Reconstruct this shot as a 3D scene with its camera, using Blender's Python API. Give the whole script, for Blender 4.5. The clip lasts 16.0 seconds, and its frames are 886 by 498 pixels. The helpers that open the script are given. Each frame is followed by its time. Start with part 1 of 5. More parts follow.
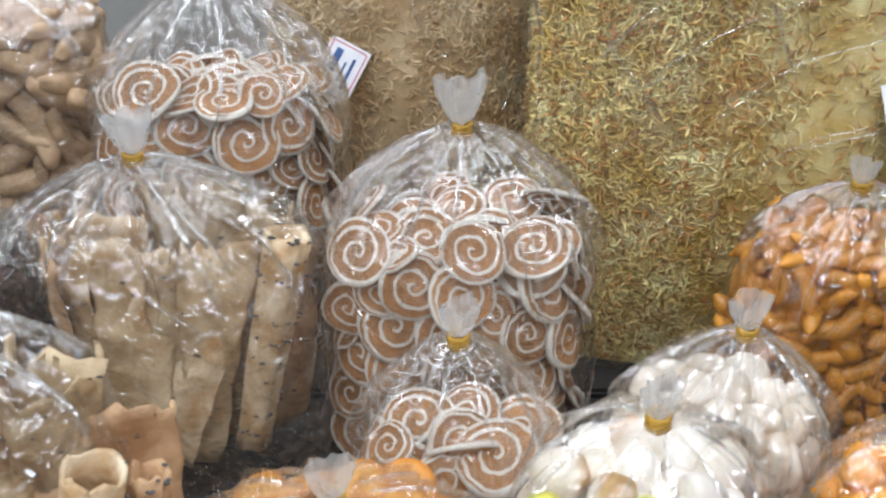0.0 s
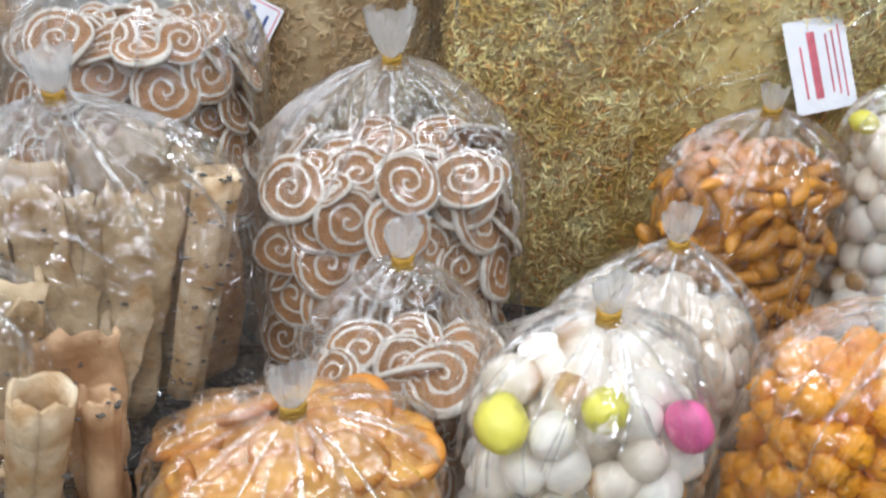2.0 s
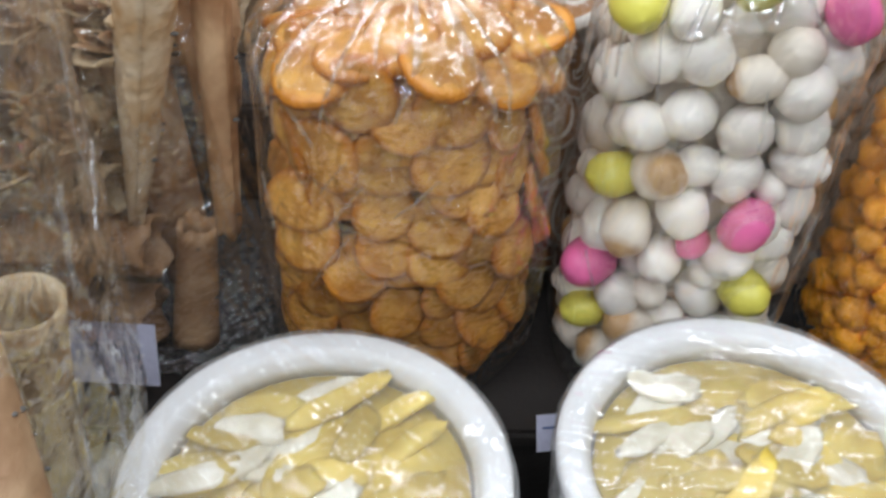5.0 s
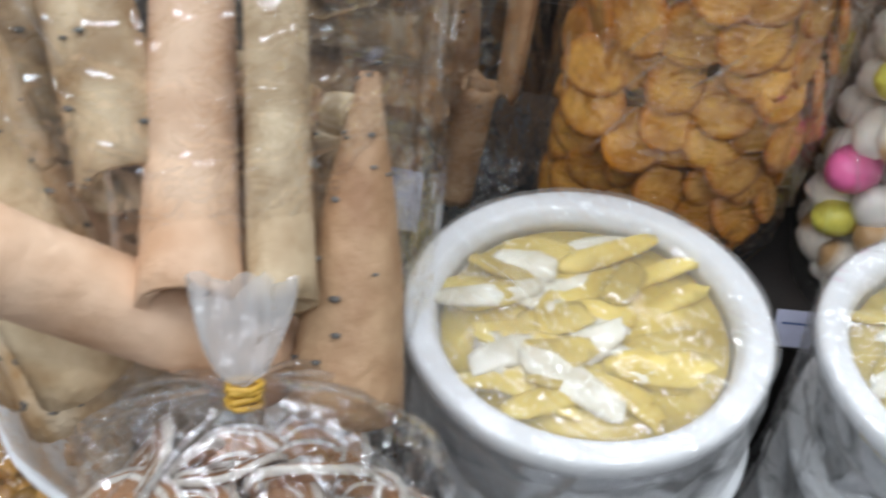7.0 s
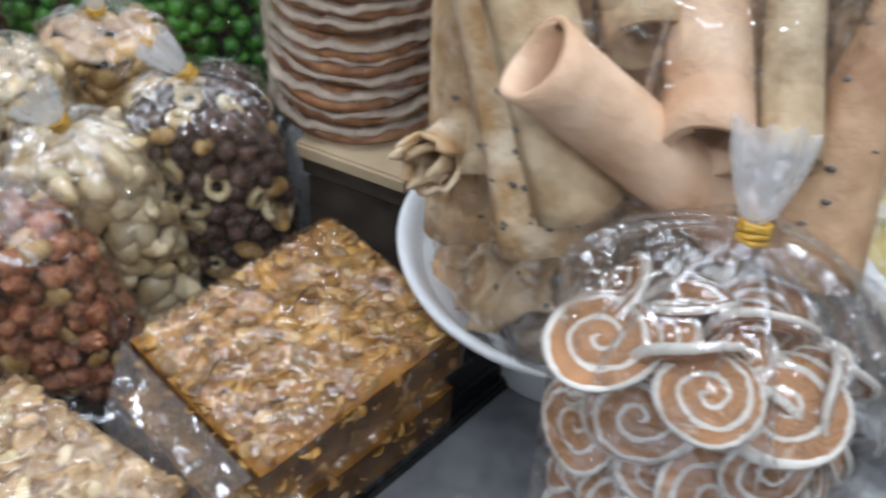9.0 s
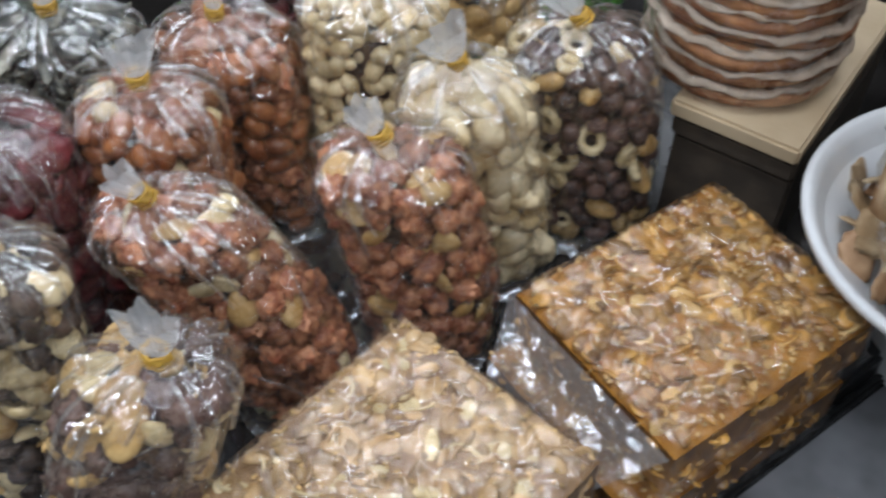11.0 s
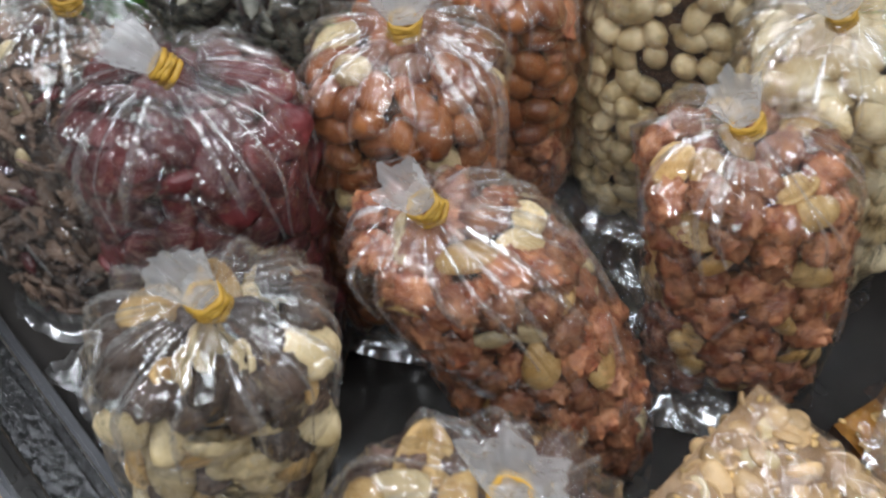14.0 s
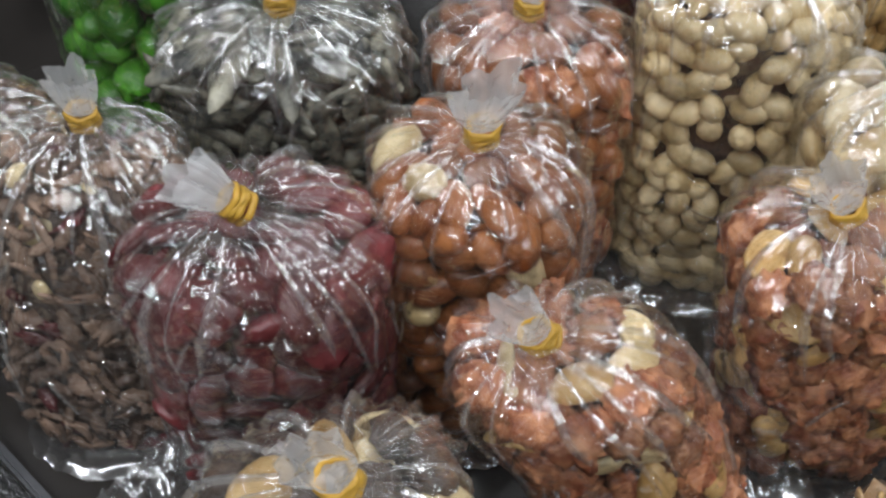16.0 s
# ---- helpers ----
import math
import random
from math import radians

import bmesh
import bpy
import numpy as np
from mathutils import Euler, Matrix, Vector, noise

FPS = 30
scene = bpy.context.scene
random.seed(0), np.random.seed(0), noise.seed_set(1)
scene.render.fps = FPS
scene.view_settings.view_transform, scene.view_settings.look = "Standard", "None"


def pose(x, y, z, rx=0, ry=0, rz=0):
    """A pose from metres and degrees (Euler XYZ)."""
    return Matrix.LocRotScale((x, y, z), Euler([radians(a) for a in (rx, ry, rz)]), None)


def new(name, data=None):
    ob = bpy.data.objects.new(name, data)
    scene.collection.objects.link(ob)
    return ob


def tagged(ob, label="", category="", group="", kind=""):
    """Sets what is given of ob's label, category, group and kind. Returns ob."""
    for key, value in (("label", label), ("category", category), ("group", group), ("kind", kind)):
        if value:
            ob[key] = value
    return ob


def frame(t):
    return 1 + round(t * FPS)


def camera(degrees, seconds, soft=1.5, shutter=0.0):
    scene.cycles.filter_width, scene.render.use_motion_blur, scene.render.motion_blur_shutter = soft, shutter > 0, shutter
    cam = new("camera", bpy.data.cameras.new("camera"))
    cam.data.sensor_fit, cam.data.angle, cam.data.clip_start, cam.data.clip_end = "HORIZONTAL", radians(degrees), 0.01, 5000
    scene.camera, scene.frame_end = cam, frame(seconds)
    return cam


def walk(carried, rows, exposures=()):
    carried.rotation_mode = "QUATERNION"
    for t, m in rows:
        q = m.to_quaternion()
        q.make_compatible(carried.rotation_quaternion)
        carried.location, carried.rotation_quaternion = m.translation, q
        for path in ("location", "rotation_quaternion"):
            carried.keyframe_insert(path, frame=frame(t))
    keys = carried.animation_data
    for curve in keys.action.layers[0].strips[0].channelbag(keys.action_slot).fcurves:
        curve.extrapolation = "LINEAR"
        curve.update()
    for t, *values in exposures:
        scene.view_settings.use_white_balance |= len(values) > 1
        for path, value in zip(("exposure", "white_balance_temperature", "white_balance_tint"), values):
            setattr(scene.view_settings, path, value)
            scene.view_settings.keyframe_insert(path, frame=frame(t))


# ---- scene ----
# ---- camera ----
cam = camera(47.9, 16.0, soft=2.3, shutter=0.6)
METRES, EYE, TILT, LEAN, TURN = 0.85, 1.45, -31.0, 0.0, 0.0
ROWS = [
    (0.0, 0.0, 0.0, 0.0, -0.0, 0.0, 0.0),
    (0.5, -0.0231, -0.013, -0.0148, -1.66, 0.49, 0.73),
    (1.0, -0.0278, -0.0143, -0.0287, -4.14, 0.68, 1.68),
    (1.5, -0.0347, -0.0144, -0.0415, -5.87, 0.94, 2.35),
    (2.0, -0.0367, -0.0029, -0.0533, -6.69, 0.49, 2.07),
    (2.5, -0.0373, 0.0194, -0.0708, -6.15, -0.92, 1.29),
    (3.0, -0.0336, 0.0199, -0.0965, -6.58, -2.27, 1.12),
    (5.5, -0.0472, 0.0272, -0.1798, 1.95, -11.5, -1.48),
    (6.0, -0.0721, 0.0152, -0.194, 3.53, -11.51, -3.25),
    (6.5, -0.0969, -0.0127, -0.2187, 5.96, -12.24, -6.03),
    (7.0, -0.1151, -0.0234, -0.2286, 8.78, -12.94, -7.63),
    (7.5, -0.1428, -0.0496, -0.2478, 13.35, -13.88, -9.94),
    (8.0, -0.159, -0.0677, -0.2727, 16.22, -15.68, -12.19),
    (8.5, -0.1812, -0.0909, -0.2811, 18.65, -15.98, -13.75),
    (9.0, -0.215, -0.1088, -0.2942, 21.54, -16.71, -14.79),
    (9.5, -0.2547, -0.1204, -0.2959, 23.9, -17.57, -15.07),
    (10.0, -0.2982, -0.1329, -0.3154, 26.8, -18.86, -15.76),
    (12.5, -0.4654, -0.1235, -0.3871, 35.89, -27.09, -19.96),
    (13.0, -0.5015, -0.1088, -0.3981, 36.99, -28.77, -20.69),
    (13.5, -0.5407, -0.0875, -0.3993, 36.4, -29.39, -20.26),
    (14.0, -0.5793, -0.0551, -0.4041, 34.28, -29.31, -19.61),
    (14.5, -0.6122, -0.0325, -0.416, 32.27, -29.72, -19.15),
    (15.0, -0.6374, -0.0286, -0.4193, 31.2, -30.15, -19.61),
    (15.5, -0.662, -0.0352, -0.4111, 28.81, -28.13, -18.83),
    (16.0, -0.6641, -0.0512, -0.4063, 27.63, -26.27, -17.84),
]
EXPOSURES = [(0.0, 0.0, 6300, 10), (6.0, 0.0, 6300, 10), (9.0, 0.0, 6000, 10), (12.5, 0.0, 6200, 10), (16.0, 0.0, 6500, 10)]
walk(cam, [(t, pose(0, 0, EYE, TILT, LEAN, TURN) @ pose(METRES * x, METRES * y, METRES * z, 90 + pitch, roll, yaw)) for t, x, y, z, yaw, pitch, roll in ROWS], EXPOSURES)

# ---- light: fluorescent tubes of a covered market ----
world = bpy.data.worlds.new("world")
scene.world = world
world.use_nodes = True
world.node_tree.nodes["Background"].inputs[0].default_value = (0.75, 0.8, 0.9, 1)
world.node_tree.nodes["Background"].inputs[1].default_value = 0.25

TRAY = 0.78          # steel tray under the nuts and tubs
STEP1, STEP2, STEP3 = 0.90, 0.97, 0.972


# ---- materials ----
def material(name, color, rough=0.5, metal=0.0, spread=0.25, scale=60.0, bump=0.3, bump_scale=250.0, second=None, spec=0.5,
             island=0.0, sheen=0.0, sss=0.0):
    """Principled surface: two scales of colour variation, fine relief, and a shift from piece to piece."""
    m = bpy.data.materials.new(name)
    m.use_nodes = True
    t = m.node_tree
    n, l = t.nodes, t.links
    b = n["Principled BSDF"]
    co = n.new("ShaderNodeTexCoord")
    big, fine = n.new("ShaderNodeTexNoise"), n.new("ShaderNodeTexNoise")
    geo = n.new("ShaderNodeNewGeometry")
    big.inputs["Scale"].default_value, fine.inputs["Scale"].default_value = scale, bump_scale
    big.inputs["Detail"].default_value, fine.inputs["Detail"].default_value = 3, 4
    l.new(geo.outputs["Position"], big.inputs["Vector"])
    l.new(geo.outputs["Position"], fine.inputs["Vector"])
    ramp = n.new("ShaderNodeValToRGB")
    c = np.array(color)
    c2 = np.array(second) if second else np.clip(c * (1 + spread), 0, 0.95)
    ramp.color_ramp.elements[0].color = (*(c * (1 - spread)), 1)
    ramp.color_ramp.elements[1].color = (*c2, 1)
    ramp.color_ramp.elements[0].position, ramp.color_ramp.elements[1].position = 0.35, 0.68
    l.new(big.outputs["Fac"], ramp.inputs["Fac"])
    hsv = n.new("ShaderNodeHueSaturation")
    l.new(ramp.outputs["Color"], hsv.inputs["Color"])
    info = n.new("ShaderNodeObjectInfo")
    add = n.new("ShaderNodeMath")
    add.operation = "ADD"
    l.new(info.outputs["Random"], add.inputs[0])
    l.new(geo.outputs["Random Per Island"], add.inputs[1])
    frac = n.new("ShaderNodeMath")
    frac.operation = "FRACT"
    l.new(add.outputs[0], frac.inputs[0])
    rng = n.new("ShaderNodeMapRange")
    rng.inputs["To Min"].default_value, rng.inputs["To Max"].default_value = 1 - island, 1 + island
    l.new(frac.outputs[0], rng.inputs["Value"])
    l.new(rng.outputs[0], hsv.inputs["Value"])
    l.new(hsv.outputs["Color"], b.inputs["Base Color"])
    bp = n.new("ShaderNodeBump")
    bp.inputs["Strength"].default_value, bp.inputs["Distance"].default_value = bump, 0.002
    l.new(fine.outputs["Fac"], bp.inputs["Height"])
    l.new(bp.outputs["Normal"], b.inputs["Normal"])
    b.inputs["Roughness"].default_value, b.inputs["Metallic"].default_value = rough, metal
    b.inputs["Specular IOR Level"].default_value = spec
    if sss:
        b.inputs["Subsurface Weight"].default_value = sss
        b.inputs["Subsurface Radius"].default_value = (0.01, 0.006, 0.003)
        b.inputs["Subsurface Scale"].default_value = 0.4
    return m


def film_material(name, haze=0.012, rough=0.12, bump=0.85, scale=85.0, gain=0.10, streak=0.0):
    """Thin clear plastic: mostly clear, a little milky, mirror-like along its creases."""
    m = bpy.data.materials.new(name)
    m.use_nodes = True
    t = m.node_tree
    n, l = t.nodes, t.links
    n.remove(n["Principled BSDF"])
    out = n["Material Output"]
    geo = n.new("ShaderNodeNewGeometry")
    warp = n.new("ShaderNodeTexNoise")
    warp.inputs["Scale"].default_value, warp.inputs["Detail"].default_value = scale, 2
    warp.inputs["Distortion"].default_value = 0.6
    l.new(geo.outputs["Position"], warp.inputs["Vector"])
    crease = n.new("ShaderNodeTexNoise")
    crease.inputs["Scale"].default_value, crease.inputs["Detail"].default_value = scale * 0.36, 1
    crease.inputs["Distortion"].default_value = 1.6
    if streak:
        uv, wide = n.new("ShaderNodeUVMap"), n.new("ShaderNodeVectorMath")
        uv.uv_map, wide.operation = "flat", "MULTIPLY"
        wide.inputs[1].default_value = (streak, streak * 0.2, 0)
        l.new(uv.outputs[0], wide.inputs[0])
        l.new(wide.outputs[0], crease.inputs["Vector"])
        crease.inputs["Scale"].default_value, crease.inputs["Distortion"].default_value = 1.0, 0.9
        crease.inputs["Detail"].default_value = 2
    else:
        l.new(geo.outputs["Position"], crease.inputs["Vector"])
    total = n.new("ShaderNodeMath")
    total.operation = "MULTIPLY_ADD"
    total.inputs[1].default_value = 2.4
    l.new(crease.outputs["Fac"], total.inputs[0])
    l.new(warp.outputs["Fac"], total.inputs[2])
    bp = n.new("ShaderNodeBump")
    bp.inputs["Strength"].default_value, bp.inputs["Distance"].default_value = bump, 0.009 if streak else 0.006
    l.new(total.outputs[0], bp.inputs["Height"])
    fr = n.new("ShaderNodeLayerWeight")
    fr.inputs["Blend"].default_value = 0.5
    l.new(bp.outputs["Normal"], fr.inputs["Normal"])
    steep = n.new("ShaderNodeMath")
    steep.operation = "POWER"
    steep.inputs[1].default_value = 4.5
    l.new(fr.outputs["Facing"], steep.inputs[0])
    mul = n.new("ShaderNodeMath")
    mul.operation, mul.use_clamp = "MULTIPLY_ADD", True
    mul.inputs[1].default_value, mul.inputs[2].default_value = 0.42, gain
    l.new(steep.outputs[0], mul.inputs[0])
    clear, gloss, milk, tl = (n.new("ShaderNodeBsdf" + k) for k in ("Transparent", "Glossy", "Diffuse", "Translucent"))
    clear.inputs["Color"].default_value = (0.995, 0.995, 0.99, 1)
    gloss.inputs["Roughness"].default_value = rough
    gloss.inputs["Color"].default_value = (1, 1, 1, 1)
    milk.inputs["Color"].default_value = tl.inputs["Color"].default_value = (0.9, 0.9, 0.9, 1)
    l.new(bp.outputs["Normal"], gloss.inputs["Normal"])
    both, body, top = n.new("ShaderNodeMixShader"), n.new("ShaderNodeMixShader"), n.new("ShaderNodeMixShader")
    both.inputs[0].default_value = 0.5
    l.new(milk.outputs[0], both.inputs[1])
    l.new(tl.outputs[0], both.inputs[2])
    body.inputs[0].default_value = haze
    l.new(clear.outputs[0], body.inputs[1])
    l.new(both.outputs[0], body.inputs[2])
    l.new(mul.outputs[0], top.inputs[0])
    l.new(body.outputs[0], top.inputs[1])
    l.new(gloss.outputs[0], top.inputs[2])
    l.new(top.outputs[0], out.inputs["Surface"])
    return m


def swirl_material(name):
    """Brown biscuit with a white spiral and rim, laid out in the piece's own flat coordinates."""
    m = material(name, (0.37, 0.18, 0.075), 0.6, island=0.16, bump=0.4, spread=0.2)
    t = m.node_tree
    n, l = t.nodes, t.links
    b = n["Principled BSDF"]
    uv = n.new("ShaderNodeUVMap")
    uv.uv_map = "flat"
    sep = n.new("ShaderNodeSeparateXYZ")
    l.new(uv.outputs[0], sep.inputs[0])

    def op(kind, a, b_=None):
        k = n.new("ShaderNodeMath")
        k.operation = kind
        for i, v in enumerate((a, b_)):
            if v is None:
                continue
            if isinstance(v, (int, float)):
                k.inputs[i].default_value = v
            else:
                l.new(v, k.inputs[i])
        return k.outputs[0]
    x, y = op("SUBTRACT", sep.outputs[0], 0.5), op("SUBTRACT", sep.outputs[1], 0.5)
    r = op("MULTIPLY", op("SQRT", op("ADD", op("MULTIPLY", x, x), op("MULTIPLY", y, y))), 2)
    wob = n.new("ShaderNodeTexNoise")
    wob.inputs["Scale"].default_value = 5
    l.new(uv.outputs[0], wob.inputs["Vector"])
    wob.inputs["Detail"].default_value = 4
    wob.inputs["Roughness"].default_value = 0.65
    r = op("ADD", r, op("MULTIPLY", op("SUBTRACT", wob.outputs["Fac"], 0.5), 0.2))
    turn = op("DIVIDE", op("ARCTAN2", y, x), 2 * math.pi)
    band = op("FRACT", op("ADD", op("SUBTRACT", op("MULTIPLY", r, 2.5), turn), 1.1))
    white = op("MAXIMUM", op("LESS_THAN", band, 0.24), op("GREATER_THAN", r, 0.91))
    mix = n.new("ShaderNodeMix")
    mix.data_type = "RGBA"
    old = b.inputs["Base Color"].links[0].from_socket
    l.new(white, mix.inputs["Factor"])
    l.new(old, mix.inputs[6])
    mix.inputs[7].default_value = (0.68, 0.63, 0.56, 1)
    l.new(mix.outputs[2], b.inputs["Base Color"])
    return m


def rimmed(m, color, start=0.72):
    """Browns the edge of each round piece."""
    n, l = m.node_tree.nodes, m.node_tree.links
    b = n["Principled BSDF"]
    uv, away, rng, mix = n.new("ShaderNodeUVMap"), n.new("ShaderNodeVectorMath"), n.new("ShaderNodeMapRange"), n.new("ShaderNodeMix")
    uv.uv_map, mix.data_type, away.operation = "flat", "RGBA", "DISTANCE"
    away.inputs[1].default_value = (0.5, 0.5, 0)
    l.new(uv.outputs[0], away.inputs[0])
    l.new(away.outputs["Value"], rng.inputs["Value"])
    rng.inputs["From Min"].default_value, rng.inputs["From Max"].default_value = start / 2, 0.5
    l.new(rng.outputs[0], mix.inputs["Factor"])
    l.new(b.inputs["Base Color"].links[0].from_socket, mix.inputs[6])
    mix.inputs[7].default_value = (*color, 1)
    l.new(mix.outputs[2], b.inputs["Base Color"])
    return m


def spotted(m, color, reach=0.2):
    """Adds a toasted patch at one end of each piece."""
    n, l = m.node_tree.nodes, m.node_tree.links
    b = n["Principled BSDF"]
    uv, sep, rng, mix = n.new("ShaderNodeUVMap"), n.new("ShaderNodeSeparateXYZ"), n.new("ShaderNodeMapRange"), n.new("ShaderNodeMix")
    uv.uv_map, mix.data_type = "flat", "RGBA"
    l.new(uv.outputs[0], sep.inputs[0])
    l.new(sep.outputs[0], rng.inputs["Value"])
    rng.inputs["From Min"].default_value, rng.inputs["From Max"].default_value = reach * 0.75, reach * 1.2
    l.new(rng.outputs[0], mix.inputs["Factor"])
    l.new(b.inputs["Base Color"].links[0].from_socket, mix.inputs[7])
    mix.inputs[6].default_value = (*color, 1)
    l.new(mix.outputs[2], b.inputs["Base Color"])
    return m


FILM = film_material("clear_film", streak=15, gain=0.17, rough=0.055)
FILM_LOOSE = film_material("loose_film", scale=60, gain=0.08, haze=0.01, rough=0.08)
FILM_SOFT = film_material("milky_film", streak=18, haze=0.03, rough=0.08, gain=0.16, bump=0.95)
FILM_TIGHT = film_material("tight_film", streak=13, haze=0.012, rough=0.06, bump=0.65, scale=50, gain=0.14)
TAIL = film_material("gathered_film", haze=0.36, rough=0.2, gain=0.08, bump=0.6, scale=160)
FILM_TUB = film_material("stretched_tub_film", streak=13, haze=0.15, rough=0.06, bump=0.6, scale=50, gain=0.09)
DRAPE = film_material("draped_film", haze=0.16, rough=0.12, gain=0.2, bump=0.9, scale=60)
CRUMPLE = film_material("crumpled_film", haze=0.045, rough=0.14, gain=0.16, bump=0.55, scale=32)
# Doubled film whose haze also stands in for highlights along the folds.
FOLD = film_material("folded_film_glints", haze=0.12, rough=0.10, gain=0.28, bump=0.5, scale=120)
BAND = material("rubber_band_yellow", (0.46, 0.26, 0.03), 0.5, spread=0.2, bump=0.3, sss=0.1)
SWIRL = swirl_material("swirl_biscuit")
BISCUIT = rimmed(material("golden_biscuit", (0.63, 0.25, 0.026), 0.34, second=(0.79, 0.42, 0.085), island=0.2, bump=0.6, scale=70), (0.54, 0.19, 0.02))
EGG_WHITE = material("white_candy_shell", (0.86, 0.80, 0.72), 0.35, spread=0.05, island=0.06, bump=0.1, sss=0.1)
EGG_TAN = spotted(material("toasted_candy_shell", (0.83, 0.74, 0.62), 0.4, spread=0.06, island=0.06, bump=0.15), (0.50, 0.30, 0.13), 0.30)
EGG_YELLOW = material("yellow_candy_shell", (0.66, 0.60, 0.10), 0.35, spread=0.1, bump=0.15)
EGG_PINK = material("pink_candy_shell", (0.72, 0.14, 0.32), 0.35, spread=0.1, bump=0.15)
PALE = material("pale_button_candy", (0.77, 0.66, 0.53), 0.55, spread=0.1, island=0.08, second=(0.82, 0.74, 0.64), bump=0.3)
ORANGE_NUT = material("glazed_orange_cracker", (0.58, 0.25, 0.035), 0.35, spread=0.25, island=0.18, bump=0.2)
KUMQUAT = material("orange_puff", (0.88, 0.36, 0.012), 0.5, spread=0.12, island=0.15, bump=0.6)
FLOSS_Y = material("yellow_floss", (0.95, 0.68, 0.20), 0.55, second=(0.98, 0.88, 0.48), island=0.28, scale=30, bump=0.5)
FLOSS_P = material("peach_floss", (0.90, 0.61, 0.31), 0.6, second=(0.95, 0.77, 0.49), island=0.2, scale=24, bump=0.5)
FLOSS_R = material("toasted_flake", (0.62, 0.31, 0.10), 0.6, island=0.3)
WAFER = material("thin_wafer", (0.41, 0.26, 0.125), 0.65, second=(0.64, 0.50, 0.32), spread=0.22, island=0.14, scale=42, bump=0.7, bump_scale=160)
# Browned wafer; in the rolled-wafer bag it also paints shadow into the pieces.
WAFER_DARK = material("browned_sesame_and_shaded_wafer", (0.36, 0.185, 0.085), 0.6, second=(0.58, 0.38, 0.215), spread=0.15, island=0.12, scale=38, bump=0.7, bump_scale=150)
WAFER_PINK = material("pinkish_wafer_roll", (0.57, 0.335, 0.19), 0.6, second=(0.73, 0.51, 0.345), spread=0.1, island=0.08, scale=32, bump=0.6, bump_scale=140)
WAFER_GOLD = material("seeded_golden_wafer", (0.52, 0.305, 0.13), 0.65, second=(0.73, 0.59, 0.41), spread=0.15, island=0.08, scale=55, bump=0.9, bump_scale=150)
SEED_BLACK = material("black_sesame", (0.10, 0.09, 0.08), 0.6)
STICK = material("tan_finger_biscuit", (0.48, 0.31, 0.17), 0.55, second=(0.58, 0.4, 0.25), island=0.15, bump=0.35)
PLUM = material("dark_plum", (0.035, 0.012, 0.02), 0.3, island=0.5)
COCO = material("candied_coconut", (0.60, 0.42, 0.05), 0.45, second=(0.74, 0.57, 0.14), island=0.2, scale=40, bump=0.3, sss=0.15)
COCO_SUGAR = material("sugared_coconut", (0.70, 0.63, 0.44), 0.6, second=(0.80, 0.77, 0.66), island=0.1, bump=0.5, sss=0.1)
FOAM = material("white_tub_plastic", (0.70, 0.70, 0.695), 0.35, spread=0.03, bump=0.06, bump_scale=60)
CRACKER = material("brown_rice_cracker", (0.36, 0.13, 0.048), 0.6, second=(0.52, 0.25, 0.11), island=0.15, bump=0.6, scale=70)
CRACKER_RIM = material("pale_cracker_rim", (0.50, 0.40, 0.31), 0.6, spread=0.15, bump=0.6)
PEANUT = material("roast_peanut", (0.50, 0.28, 0.085), 0.45, second=(0.64, 0.43, 0.18), island=0.25, scale=80, bump=0.3)
PEANUT_PALE = material("pale_peanut_half", (0.58, 0.43, 0.21), 0.4, second=(0.74, 0.6, 0.36), island=0.18, scale=80, bump=0.3)
CHILLI = material("red_coated_nut", (0.26, 0.068, 0.028), 0.5, second=(0.50, 0.225, 0.11), island=0.38, scale=150, bump=0.9)
ALMOND = material("brown_glazed_nut", (0.24, 0.072, 0.022), 0.28, second=(0.35, 0.135, 0.048), island=0.3, bump=0.2)
JUJUBE = material("dark_red_date", (0.075, 0.012, 0.014), 0.33, second=(0.16, 0.033, 0.034), island=0.35, bump=0.4)
BEAN = material("pale_roast_bean", (0.58, 0.42, 0.20), 0.4, second=(0.76, 0.61, 0.37), island=0.25, scale=90, bump=0.2)
CREAM_NUT = material("cream_cashew", (0.62, 0.44, 0.21), 0.4, second=(0.76, 0.64, 0.42), island=0.18, scale=60, bump=0.2)
# Cocoa nuts; also the swirl bags' core, where it paints gap shade.
COCOA_AND_GAPS = material("cocoa_nut_and_gap_shade", (0.085, 0.042, 0.03), 0.5, second=(0.16, 0.09, 0.068), island=0.35, bump=0.5)
# Dark seeds; also the nut bags' core, putting shade between the pieces.
SEED_AND_GAPS = material("dark_seed_and_gap_shade", (0.05, 0.03, 0.022), 0.5, second=(0.11, 0.07, 0.05), island=0.3)
SUNFLOWER = material("striped_sunflower_seed", (0.03, 0.03, 0.026), 0.5, second=(0.27, 0.25, 0.19), island=0.45, scale=130)
PEA = material("green_coated_pea", (0.035, 0.17, 0.012), 0.3, second=(0.12, 0.38, 0.04), island=0.35, bump=0.3)
TEA = material("dried_flower_shreds", (0.14, 0.085, 0.06), 0.7, second=(0.25, 0.16, 0.11), island=0.5)
BRITTLE = material("toffee_of_brittle", (0.19, 0.07, 0.008), 0.3, second=(0.40, 0.18, 0.03), scale=60, bump=0.7, bump_scale=180)
PEANUT_GOLD = material("caramelised_peanut", (0.24, 0.10, 0.015), 0.32, second=(0.46, 0.25, 0.06), island=0.5, scale=80, bump=0.3)
PEANUT_SLAB = material("toasted_peanut_in_brittle", (0.36, 0.21, 0.085), 0.36, second=(0.52, 0.35, 0.18), island=0.35, scale=80, bump=0.3)
